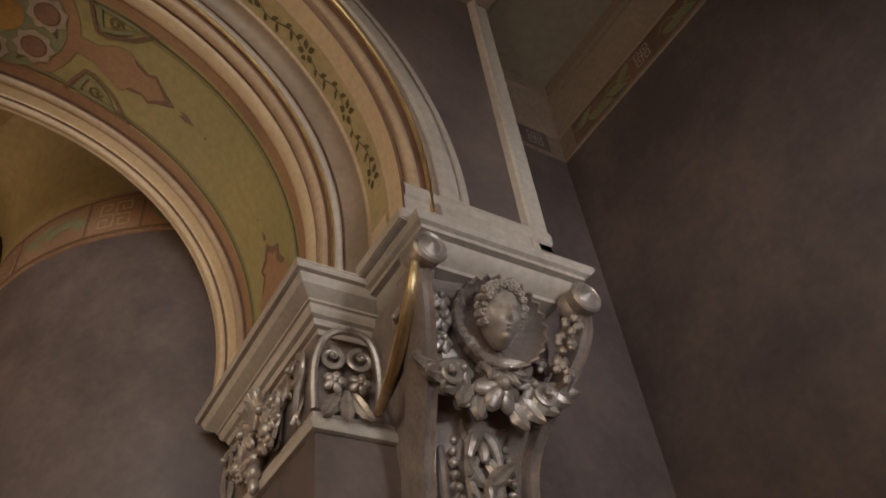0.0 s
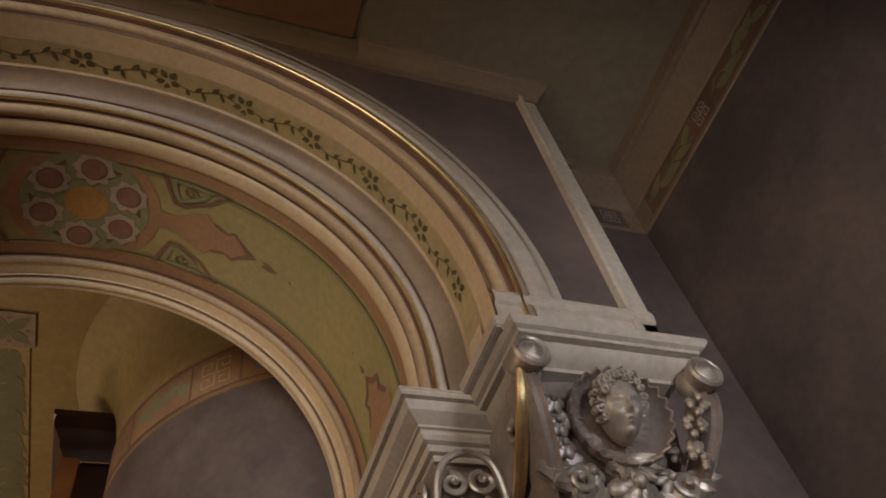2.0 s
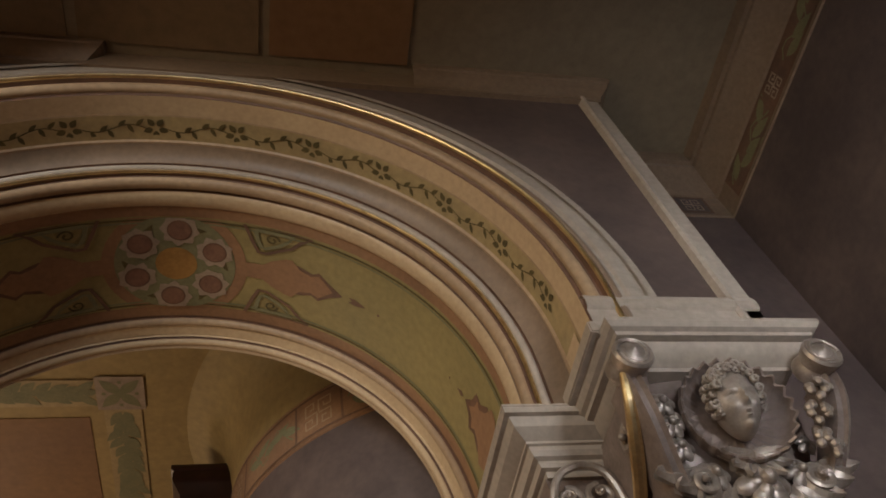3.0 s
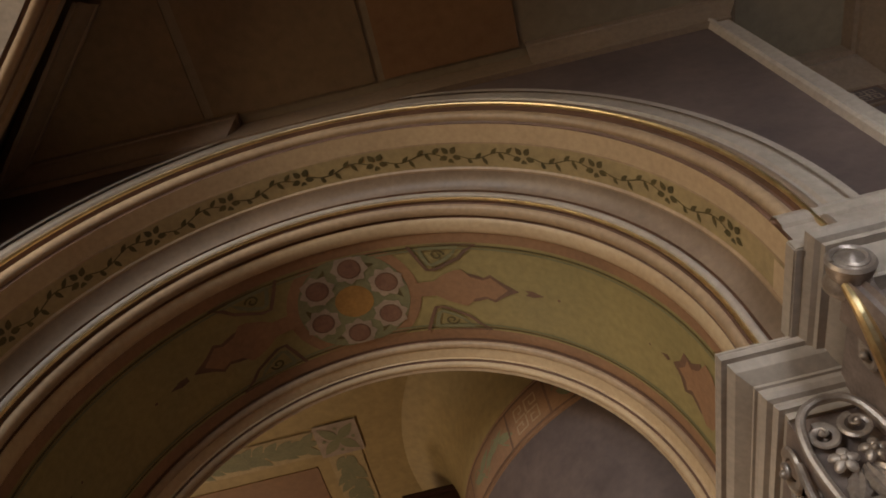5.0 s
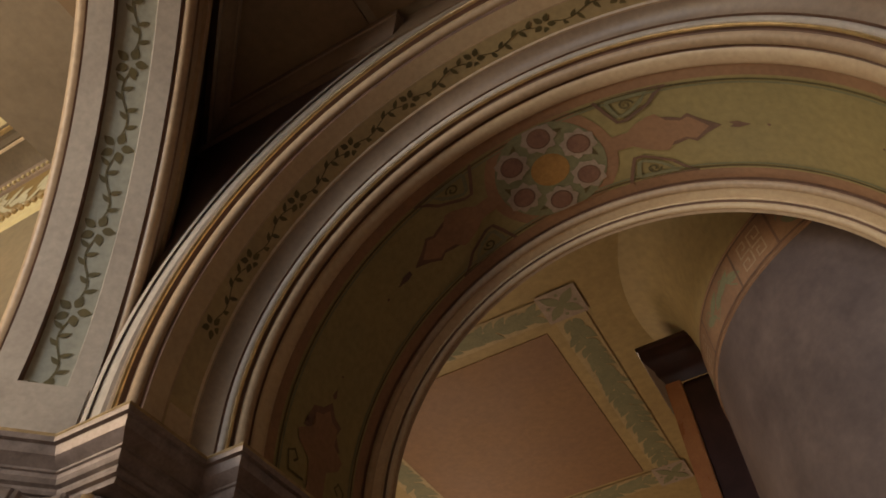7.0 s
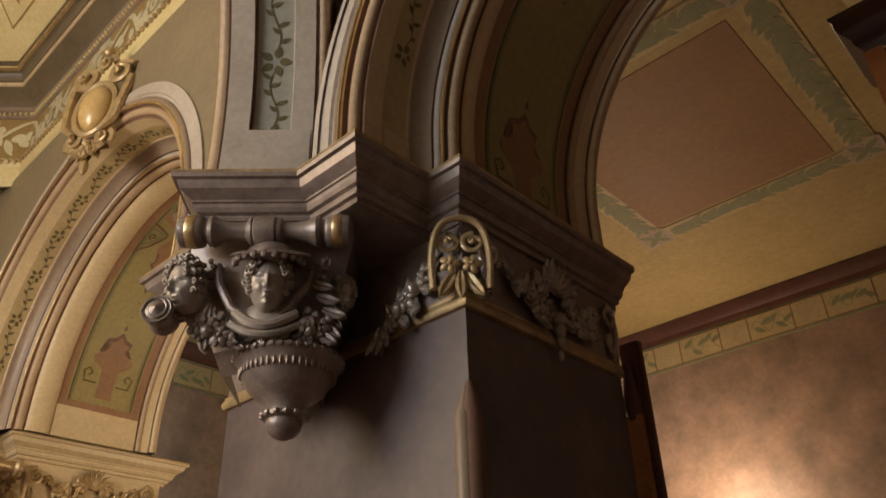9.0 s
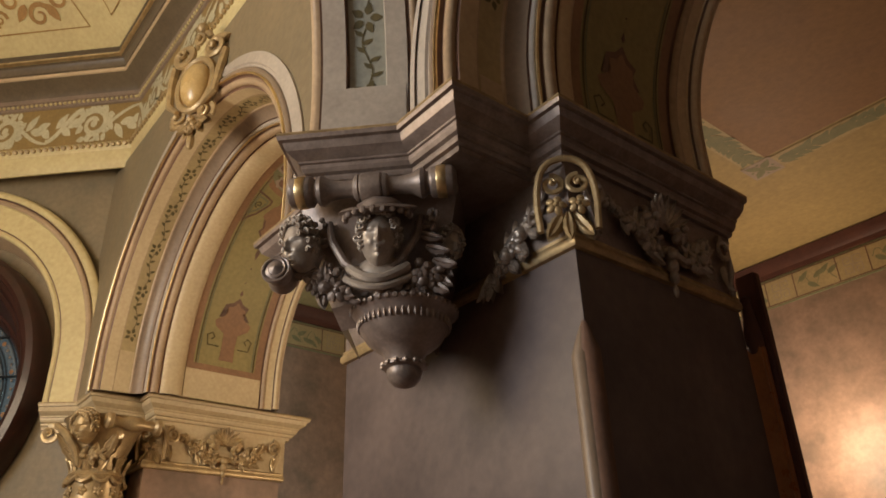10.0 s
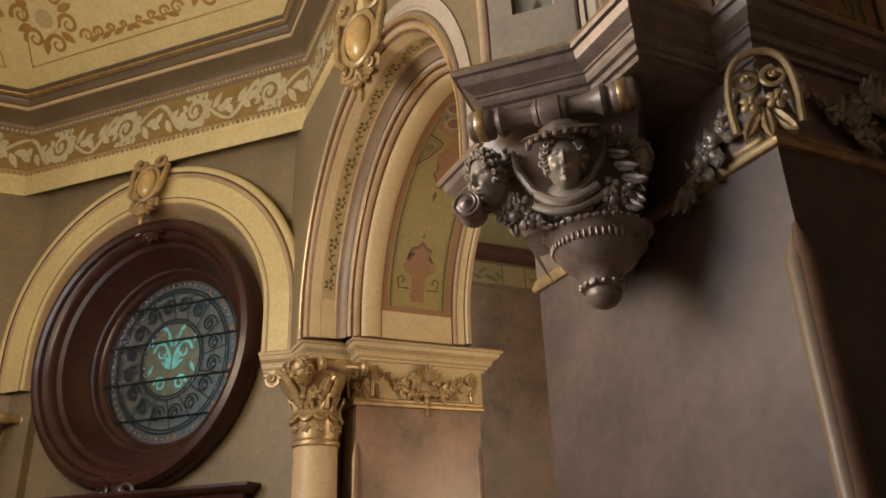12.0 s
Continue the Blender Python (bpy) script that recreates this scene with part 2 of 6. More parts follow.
def mouldings(thing_, specs, cx, cz, foot, foot2=None):
    for name, material, profile, label in specs:
        part(name, arch(profile, cx, cz, foot, foot2=foot2), material, thing_, label)


def half_round(r0, y0, r1, y1, out, n=6):
    """Profile points bulging from one edge to another; out > 0 bulges to the right of the way."""
    a, b = Vector((r0, y0)), Vector((r1, y1))
    d = b - a
    s = Vector((d.y, -d.x))
    return [tuple(a + d * (0.5 - 0.5 * math.cos(math.pi * i / n)) + s * out * math.sin(math.pi * i / n)) for i in range(n + 1)]


def arch_orders(y, wide=0.0, cream=None):
    """The mouldings of the two painted arches, from the outer face to the back; y moves them into depth."""
    k = lambda pts: [(r, v + y) for r, v in pts]
    cream = cream or CREAM
    return [
        ("outer_band", GREY, k([(2.08, 1.80), (2.08, 1.785), (1.985, 1.775), (1.975, 1.79), (1.95, 1.79)]), "flat grey-beige band"),
        ("hood_roll", COVE, k(half_round(1.95, 1.79, 1.905, 1.77, -0.35)), "taupe roll"),
        ("gilt_bead", GOLD, k(half_round(1.905, 1.77, 1.885, 1.775, -0.9, 8)), "worn gilt bead"),
        ("quirk", UMBER, k([(1.885, 1.775), (1.882, 1.80), (1.868, 1.80)]), "dark groove line"),
        ("inner_roll", TAN, k(half_round(1.868, 1.80, 1.815, 1.83, -0.45)), "tan roll"),
        ("fillet", UMBER, k([(1.815, 1.83), (1.808, 1.838), (1.795, 1.838)]), "dark groove line"),
        ("cream_fascia", cream, k([(1.795, 1.838), (1.788, 1.945)]), "cream painted fascia"),
        ("line_strip", TAN, k([(1.788, 1.945), (1.786, 1.953)]), "thin tan line"),
        ("flower_band", BAND, k([(1.786, 1.953), (1.780, 2.095)]), "pale olive band stencilled with flowers"),
        ("fascia_edge", TAN, k([(1.780, 2.095), (1.770, 2.105), (1.770, 2.115)]), "tan edge"),
        ("cove_moulding", COVE, k([(1.770, 2.115), (1.765, 2.135), (1.748, 2.165), (1.720, 2.19), (1.700, 2.20)]), "taupe cove"),
        ("step_line", UMBER, k([(1.700, 2.20), (1.700, 2.212), (1.692, 2.212)]), "dark groove line"),
        ("grey_roll", GREY, k(half_round(1.692, 2.212, 1.658, 2.222, -0.4)), "grey-beige roll"),
        ("gilt_fillet", GOLD, k(half_round(1.658, 2.222, 1.643, 2.232, -0.7)), "bright gilt fillet"),
        ("dark_quirk", UMBER, k([(1.643, 2.232), (1.648, 2.25), (1.638, 2.255)]), "dark groove line"),
        ("tan_torus", TAN, k(half_round(1.638, 2.255, 1.622, 2.32, -0.35)), "tan torus"),
        ("second_quirk", UMBER, k([(1.622, 2.32), (1.626, 2.33), (1.618, 2.335)]), "dark groove line"),
        ("cream_torus", cream, k(half_round(1.618, 2.335, 1.612, 2.43 + wide, -0.16)), "broad cream torus"),
        ("soffit_border", CLAY, k([(1.612, 2.43 + wide), (1.612, 2.50 + wide)]), "clay painted soffit border"),
        ("soffit_panel", OLIVE, k([(1.612, 2.50 + wide), (1.612, 3.16 + wide)]), "olive green painted soffit"),
        ("back_border", CLAY, k([(1.612, 3.16 + wide), (1.612, 3.235 + wide)]), "clay painted soffit border"),
        ("back_quirk", UMBER, k([(1.612, 3.235 + wide), (1.612, 3.25 + wide), (1.60, 3.25 + wide)]), "dark groove line"),
        ("back_roll", TAN, k(half_round(1.60, 3.25 + wide, 1.575, 3.29 + wide, -0.35)), "tan roll"),
        ("back_fascia", cream, k([(1.575, 3.29 + wide), (1.562, 3.355 + wide), (1.548, 3.357 + wide)]), "cream fascia"),
        ("back_line", UMBER, k([(1.548, 3.357 + wide), (1.55, 3.366 + wide), (1.538, 3.368 + wide)]), "dark groove line"),
        ("back_bead", cream, k(half_round(1.538, 3.368 + wide, 1.515, 3.40 + wide, -0.4)), "cream bead"),
        ("back_edge", TAN, k([(1.515, 3.40 + wide), (1.505, 3.42 + wide), (1.54, 3.44 + wide), (1.66, 3.45 + wide)]), "tan back edge"),
    ]


near_arch = thing("painted_archway", "painted stilted arch with olive soffit, flower stencils and gilt beads", "arch")
mouldings(near_arch, arch_orders(0.0), CX, CZ, LIP - 0.01)

def arch_foot(name, parent, cx, cz, r, y0, y1, s0, s1, material, label, proud=0.004):
    """A plain painted foot on both legs of an arch, between two heights over the impost."""
    for side in (1, -1):
        line = []
        for i in range(13):
            up = s0 + (s1 - s0) * i / 12
            a = max(0.0, LIP + up - cz) / r
            line.append((cx + side * (r - proud) * math.cos(a), min(LIP + up, cz) + (r - proud) * math.sin(a)))
        part(name, sheet([[(x, y, z) for x, z in line] for y in (y0, y1)]), material, parent, label)


arch_foot("band_foot", near_arch, CX, CZ, 1.783, 1.953, 2.097, -0.005, 0.20, CREAM, "plain cream foot of the flower band", 0.006)

far_arch = thing("painted_archway", "cream and olive painted arch of the hall with flower stencils", "arch", pose(-5.285, 0, 0))
mouldings(far_arch, arch_orders(0.0, 0.12, FAR_CREAM), CX + 0.0, CZ, LIP - 0.01)
arch_foot("band_foot", far_arch, CX, CZ, 1.783, 1.953, 2.097, -0.005, 0.40, FAR_CREAM, "plain cream foot of the flower band", 0.006)
arch_foot("soffit_foot", far_arch, CX, CZ, 1.612, 2.552, 3.354, -0.005, 0.29, FAR_CREAM, "plain cream foot of the soffit", 0.010)
arch_foot("foot_border", far_arch, CX, CZ, 1.612, 2.552, 3.354, 0.29, 0.355, CLAY, "clay border across the soffit foot", 0.010)
arched_wall("wall_far_arch", Matrix(), -8.6, -3.25, 1.801, 2.30, 6.62, CX - 5.285, CZ, 1.98, LIP, HALL_PLASTER, "taupe plaster hall wall over the far arch")
arched_wall("wall_far_arch_inner", Matrix(), -8.6, -2.61, 2.42, 3.56, 6.3, CX - 5.285, CZ, 1.635, LIP, PLASTER, "inner order of the far arch wall")

# arch between the corner bay and the octagonal hall
B_CX, B_CZ, B_R = -1.44, 4.02, 1.70
hall_arch = thing("flowered_archway", "grey-beige arch with a recessed flower-stencilled soffit panel", "arch", FRAME_B)
mouldings(hall_arch, [
    ("hall_side_band", CREAM, [(2.05, -1.10), (1.80, -1.11), (1.79, -1.09)], "cream band facing the hall"),
    ("hall_side_roll", TAN, half_round(1.79, -1.09, 1.72, -1.045, -0.4), "tan roll"),
    ("hall_quirk", UMBER, [(1.72, -1.045), (1.725, -1.03), (1.705, -1.03)], "dark groove line"),
    ("soffit_margin", GREY, [(1.705, -1.03), (1.70, -0.905)], "grey-beige margin"),
    ("panel_edge", UMBER, [(1.70, -0.905), (1.735, -0.90), (1.735, -0.893)], "dark recessed panel edge"),
    ("soffit_panel", GREYBAND, [(1.735, -0.893), (1.735, -0.70)], "pale sage soffit panel"),
    ("far_panel_edge", GREY, [(1.735, -0.70), (1.70, -0.69)], "panel edge"),
    ("far_margin", GREY, [(1.70, -0.69), (1.70, -0.58)], "grey-beige margin"),
    ("bay_quirk", UMBER, [(1.70, -0.58), (1.71, -0.575), (1.71, -0.56)], "dark groove line"),
    ("bay_roll", TAN, half_round(1.71, -0.56, 1.75, -0.51, -0.4), "tan roll"),
    ("bay_quirk_outer", UMBER, [(1.75, -0.51), (1.765, -0.515), (1.78, -0.50)], "dark groove line"),
    ("bay_band", TAN, [(1.78, -0.50), (1.87, -0.49), (1.87, -0.47), (1.95, -0.46)], "tan band facing the bay"),
], B_CX, B_CZ, LIP - 0.01)
for u in (B_CX - 1.70, B_CX + 1.70):
    lo, hi = sorted((u - math.copysign(0.006, u - B_CX), u + math.copysign(0.5, u - B_CX)))
    part("foot_block", box((lo, -1.03, LIP - 0.01), (hi, -0.58, LIP + 0.34), None, 0.01), GREY, hall_arch, "plain grey-beige foot block", smooth=False)
arched_wall("wall_hall_arch", FRAME_B, -3.45, 5.2, -1.09, -0.50, CEILING + 0.3, B_CX, B_CZ, 1.80, LIP, PLASTER, "plaster wall over the arch into the hall")
wall_pier = part("wall_bay_pier", box((B_CX + 1.85, -1.05, 0), (5.2, -0.55, LIP)), PLASTER, m=FRAME_B, smooth=False)
tagged(wall_pier, "dark plaster pier wall closing the corner bay", "wall", kind="structure")

# middle pier between the two painted arches, and the far pier
def pier(name, poly, label, chamfers, material):
    p = thing(name, label, "pier", kind="structure")
    part("shaft", prism(poly, 0, 3.17), material, p, "mottled brown plaster shaft", smooth=False)
    for x, y, side in chamfers:
        gilt = material is PLASTER_WARM
        k = 0.55 if gilt else 1.0
        # No recess is cut: its shade is an umber tube behind the bead.
        part("bead_recess_shade", tube([(x, y, 0), (x, y, 2.64), (x, y, 2.80)], [0.056 * k, 0.056 * k, 0.004], 12), UMBER, p, "umber outline for the shade of the bead's recess")
        part("corner_bead", tube([(x - 0.012, y - 0.028, 0), (x - 0.012, y - 0.028, 2.62), (x - 0.006, y - 0.02, 2.75)], [0.043 * k, 0.043 * k, 0.004], 12), CARVED_GOLD if gilt else COVE, p, "dull gilt corner bead" if gilt else "taupe corner bead")
    return p


JL, JR = -2.12, 1.16
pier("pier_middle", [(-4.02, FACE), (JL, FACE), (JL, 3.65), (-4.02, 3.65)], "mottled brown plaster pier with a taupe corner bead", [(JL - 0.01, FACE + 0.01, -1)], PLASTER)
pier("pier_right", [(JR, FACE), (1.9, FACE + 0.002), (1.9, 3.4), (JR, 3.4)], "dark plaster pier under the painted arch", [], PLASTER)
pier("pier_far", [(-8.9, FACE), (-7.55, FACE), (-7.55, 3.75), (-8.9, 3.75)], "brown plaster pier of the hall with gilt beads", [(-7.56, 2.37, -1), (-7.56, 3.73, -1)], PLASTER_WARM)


# ---- imposts ----
ABACUS = [(-0.17, -0.30), (0.0, -0.30), (0.0, -0.262), (0.022, -0.258), (0.03, -0.24), (0.03, -0.225), (0.05, -0.215), (0.062, -0.19), (0.064, -0.165), (0.075, -0.16), (0.075, -0.145),
          (0.10, -0.125), (0.125, -0.10), (0.135, -0.07), (0.14, -0.05), (0.16, -0.045), (0.165, -0.02), (0.16, 0.0), (-0.1, 0.0)]
NECK = [(0.0, -0.03), (0.02, -0.025), (0.03, -0.01), (0.03, 0.012), (0.018, 0.03), (0.02, 0.045), (0.0, 0.06)]


def impost(name, line, label, material, edge=None, cover=None, neck=None, frieze=None):
    t = thing(name, label, "impost")
    bm = run([(w, LIP + 0.78 * z) for w, z in ABACUS], line)
    for z in (LIP - 0.004, LIP - 0.240):
        cap(bm, [(x, y, z) for x, y in line])
    part("abacus", bm, material, t, sharp=25)
    part("gilt_edge", run([(0.163, LIP - 0.012), (0.168, LIP - 0.006), (0.167, LIP + 0.002), (0.160, LIP + 0.003)], line), edge or GOLD, t, "worn gilt edge")
    part("frieze_block", prism(cover or line, 3.17, LIP - 0.23), frieze or STONE, t, "plain frieze band", smooth=False)
    if neck:
        part("neck_moulding", run([(w, 3.15 + z) for w, z in NECK], neck), edge or CARVED_GOLD, t, "gilt neck moulding")
    return t


right_line = [(1.62, 3.36), (JR, 3.36), (JR, 2.33), (1.62, 2.33)]
impost_right = impost("impost_right", right_line, "stepped taupe impost under the painted arch", GREY, GREY,
                      [(JR - 0.004, 2.34), (1.9, 2.34), (1.9, 3.36), (JR - 0.004, 3.36)], [(JR, 3.4), (JR, FACE - 0.005), (1.9, FACE - 0.005)])
SLAB = [(-0.12, -0.150), (0.02, -0.150), (0.024, -0.135), (0.04, -0.125), (0.06, -0.112), (0.085, -0.088), (0.095, -0.066), (0.125, -0.062), (0.130, -0.048), (0.150, -0.040), (0.164, -0.022), (0.165, -0.004), (0.158, 0.003), (-0.1, 0.003)]
slab_line = [(1.47, 2.40), (1.47, 1.865), (2.05, 1.865), (2.05, FACE + 0.02)]
bm = run([(w, LIP + z) for w, z in SLAB], slab_line)
cap(bm, [(x, y, LIP - 0.145) for x, y in slab_line])
cap(bm, [(x, y, LIP + 0.002) for x, y in slab_line])
part("slab", bm, GREY, impost_right, "moulded grey-beige slab over the capital", sharp=25)
mid_line = [(-4.02, 3.72), (-4.02, 2.33), (-3.93, 2.33), (-3.93, 1.865), (-3.352, 1.865), (-3.0, 1.513), (-2.648, 1.865), (-2.325, 1.865), (-2.325, 2.33), (JL, 2.33), (JL, 3.72)]
impost("impost_middle", mid_line, "stepped taupe impost with worn gilt edge on the middle pier", STONE, CARVED_GOLD,
       [(-4.02, 2.34), (JL + 0.004, 2.34), (JL + 0.004, 3.66), (-4.02, 3.66)], [(-4.02, 3.65), (-4.02, FACE), (JL, FACE), (JL, 3.65)])
far_line = [(-9.3, 0.74), (-8.45, 1.59), (-8.18, 1.95), (-7.82, 1.95), (-7.82, 2.42), (-7.58, 2.42), (-7.58, 3.85), (-8.6, 3.85)]
impost("impost_far", far_line[1:], "stepped cream and gilt impost on the far pier", FAR_CREAM, CARVED_GOLD,
       [(-8.6, 2.44), (-7.57, 2.44), (-7.57, 3.8), (-8.6, 3.8)], [(-8.6, FACE - 0.01), (-7.55, FACE - 0.01), (-7.55, 3.76), (-8.6, 3.76)], FAR_CREAM)

# ---- spandrel panel frame beside the near arch ----
panel = thing("spandrel_panel", "dark plaster spandrel panel with a grey-beige moulded frame", "panel")
FR = [(0.0, 1.80), (0.0, 1.775), (0.075, 1.775), (0.08, 1.762), (0.10, 1.758), (0.115, 1.768), (0.12, 1.785), (0.125, 1.80)]


def bar(a, b, inward, parent, material=GREY):
    a, b, n = Vector(a), Vector(b), Vector(inward)
    return part("frame_bar", sheet([[(p.x + n.x * w, v, p.y + n.y * w) for p in (a, b)] for w, v in FR]), material, parent, "grey-beige frame bar", sharp=20)


bar((2.065, LIP - 0.06), (2.065, 6.08), (-1, 0), panel)
bar((1.30, LIP - 0.02), (2.065, LIP - 0.02), (0, 2.0), panel)
part("plinth", box((1.27, 1.768, LIP - 0.01), (2.115, FACE + 0.004, LIP + 0.055), None, 0.006), GREY, panel, "grey-beige plinth", smooth=False)
part("frame_arc", arch([(2.08, 1.80), (2.10, 1.772), (2.06, 1.768)], CX, CZ, LIP), GREY, panel)

CROWN = [(0.0, 0.0), (0.02, 0.005), (0.022, 0.03), (0.03, 0.05), (0.06, 0.08), (0.085, 0.12), (0.09, 0.135), (0.10, 0.14), (0.105, 0.16), (0.105, 0.2)]
for line in ([(0.88, 1.79), (2.07, 1.79), (2.07, 2.36)], [(-3.0, 1.79), (-1.0, 1.79), (-1.0, 1.9)]):
    crown = part("spandrel_cornice", run([(w, CEILING - 0.19 + z) for w, z in CROWN], line), COVE, sharp=25)
    tagged(crown, "taupe crown moulding over the spandrel under the ceiling", "cornice", group="crown mouldings of the bay", kind="structure")
crown = part("spandrel_cornice", run([(w, CEILING - 0.19 + z) for w, z in CROWN], [(-1.62, -0.44), (-3.2, -0.44)][::1]), COVE, m=FRAME_B, sharp=25)
tagged(crown, "taupe crown moulding along the hall arch under the ceiling", "cornice", group="crown mouldings of the bay", kind="structure")
fillet = part("spandrel_fillet", box((-2.6, 1.765, CEILING - 0.19), (2.06, 1.81, CEILING)), COVE, smooth=False)
tagged(fillet, "flat taupe fillet between spandrel and ceiling", "cornice", kind="structure")
wall_block("wall_far_arch_head", (-3.3, 1.9, 4.5), (-2.4, 3.4, 6.9), PLASTER, "plaster masonry behind the middle pier head")
wall_block("wall_near_arch_head", (-3.3, 1.80, CEILING - 0.16), (2.062, 2.30, CEILING + 0.3), PLASTER, "plaster wall head over the arch")

# bay ceiling and the frieze round the corner
ceiling = part("ceiling_bay", box((-3.5, -5.0, CEILING), (E_WALL + 0.3, 2.5, CEILING + 0.25)), CEIL_GREY, smooth=False)
tagged(ceiling, "flat brown painted ceiling of the corner bay", "ceiling", kind="structure")
FRZ = [(0.0, 5.62), (0.012, 5.625), (0.012, 5.645), (0.006, 5.65), (0.006, 5.86), (0.02, 5.87), (0.025, 5.89), (0.03, 5.93), (0.06, 6.00), (0.11, 6.06), (0.125, 6.08), (0.125, 6.11), (0.15, 6.12), (0.16, CEILING + 0.02)]
frieze_line = [(E_WALL, -5.0), (E_WALL, FACE), (2.06, FACE)]
cornice = part("cornice_bay", run([(-w, z) for w, z in FRZ], frieze_line), COVE, sharp=25)
tagged(cornice, "taupe cornice and painted frieze at the head of the dark walls", "cornice", kind="structure")
for i, (x0, x1, material) in enumerate(((-0.0, 0.86, CEIL_CLAY), (-1.05, -0.03, CEIL), (-2.6, -1.08, CEIL))):
    q = part("ceiling_panel", box((x0 + 0.015, -4.0, CEILING - 0.012), (x1 - 0.015, 1.70, CEILING + 0.02)), material, smooth=False)
    tagged(q, "painted ceiling panel in brown and clay tones", "ceiling panel", group="ceiling panels of the bay", kind="structure")

# ---- room behind the near arch ----
BACK_Z = 6.6
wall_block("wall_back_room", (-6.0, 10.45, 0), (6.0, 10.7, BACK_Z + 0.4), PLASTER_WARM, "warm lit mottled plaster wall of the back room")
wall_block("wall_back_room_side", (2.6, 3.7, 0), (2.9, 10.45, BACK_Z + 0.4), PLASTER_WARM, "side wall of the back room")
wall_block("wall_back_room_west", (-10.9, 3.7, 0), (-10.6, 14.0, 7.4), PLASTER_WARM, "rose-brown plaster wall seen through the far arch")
back_ceiling = part("ceiling_back_room", box((-10.6, 3.3, BACK_Z), (3.0, 10.6, BACK_Z + 0.2)), YELLOW, smooth=False)
tagged(back_ceiling, "ochre painted ceiling with a clay field", "ceiling", kind="structure")
field = part("ceiling_field", box((-3.6, 5.15, BACK_Z - 0.008), (-1.42, 7.75, BACK_Z + 0.01)), CEIL_CLAY, smooth=False)
tagged(field, "clay painted ceiling field inside a stencilled border", "ceiling panel", kind="structure")
rail = [(0.0, 6.33), (0.05, 6.34), (0.06, 6.40), (0.10, 6.44), (0.12, 6.52), (0.14, 6.58), (0.0, 6.60)]
r1 = part("trim_back_room", run([(w, z) for w, z in rail], [(-10.6, 14.0), (-10.6, 3.7)][::-1]), RAIL)
tagged(r1, "dark wooden cornice rail of the back room", "cornice", kind="structure")
r2 = part("trim_back_room", run(rail, [(2.6, 10.45), (-10.6, 10.45)][::-1]), RAIL)
tagged(r2, "dark wooden cornice rail of the back room", "cornice", kind="structure")
f2 = part("frieze_back_room", box((-10.6, 10.43, 5.88), (2.6, 10.46, 6.33)), SAGE, smooth=False)
tagged(f2, "sage and ochre painted frieze under the wooden rail", "frieze", kind="structure")
f3 = part("frieze_back_room", box((-10.62, 3.7, 5.88), (-10.58, 10.4, 6.33)), SAGE, smooth=False)
tagged(f3, "sage and ochre painted frieze under the wooden rail", "frieze", kind="structure")

TURRET = (1.58, 5.34)
turret = thing("turret_wall", "dark rounded plaster turret wall with a painted frieze", "wall", pose(*TURRET, 0), kind="structure")
part("drum", lathe([(1.79, 0), (1.79, 5.29)], 96), PLASTER, turret, "dark mottled plaster drum")
part("frieze_band", lathe([(1.79, 5.29), (1.803, 5.295), (1.803, 5.31), (1.796, 5.32), (1.796, 5.68), (1.803, 5.685), (1.803, 5.70), (1.79, 5.71)], 96), CLAY, turret, "clay and sage painted frieze band")
part("cove", lathe([(1.79, 5.71), (1.80, 6.0), (1.84, 6.22), (1.93, 6.42), (2.08, 6.55), (2.25, BACK_Z + 0.01)], 96), YELLOW, turret, "ochre cove")

doorcase = thing("door_case", "tall dark mahogany door case with a moulded cornice", "door case", pose(-0.74, 5.42, 0))
part("cornice", run([(0.0, 5.90), (0.02, 5.95), (0.05, 5.99), (0.06, 6.05), (0.11, 6.12), (0.13, 6.16), (0.13, 6.24), (0.15, 6.25), (0.15, 6.29), (0.0, 6.30)], [(0.15, 0.9), (0.15, 0.15), (0.9, 0.15)]), WOOD, doorcase)
part("casing", box((0.13, 0.13, 0), (0.27, 0.30, 5.92), None, 0.01), OAK, doorcase, "orange varnished casing", smooth=False)
part("door_leaf", box((0.27, 0.18, 0), (0.95, 0.26, 5.92), None, 0.01), WOOD, doorcase, "dark mahogany leaf", smooth=False)

post = thing("window_casing", "orange varnished wooden casing behind the pier", "casing", pose(-2.14, 3.66, 0))
part("stile", box((0.0, 0.0, 0), (0.10, 0.05, 2.92), None, 0.012), OAK, post, smooth=False)
part("back_stile", box((0.0, 0.055, 0), (0.125, 0.11, 3.35), None, 0.008), RAIL, post, "dark mahogany back stile", smooth=False)
part("crest", lathe([(0.0, 2.86), (0.035, 2.88), (0.05, 2.93), (0.05, 3.0), (0.035, 3.08), (0.03, 3.2), (0.0, 3.22)], 16, m=Matrix.Translation((0.05, 0.03, 0))), RAIL, post, "rounded dark drop")


# ---- the octagonal hall ----
D_FACE, D_MID = 7.12, -6.60
hall_c = Vector((-5.8, -3.55))
APO = 5.42
octagon = [(hall_c.x + APO / math.cos(math.pi / 8) * math.cos(math.pi / 8 + math.pi / 4 * i), hall_c.y + APO / math.cos(math.pi / 8) * math.sin(math.pi / 8 + math.pi / 4 * i)) for i in range(8)]
HALL_Z = 6.56


def oct_wall(i):
    a, b = Vector(octagon[i]), Vector(octagon[(i + 1) % 8])
    return a, b


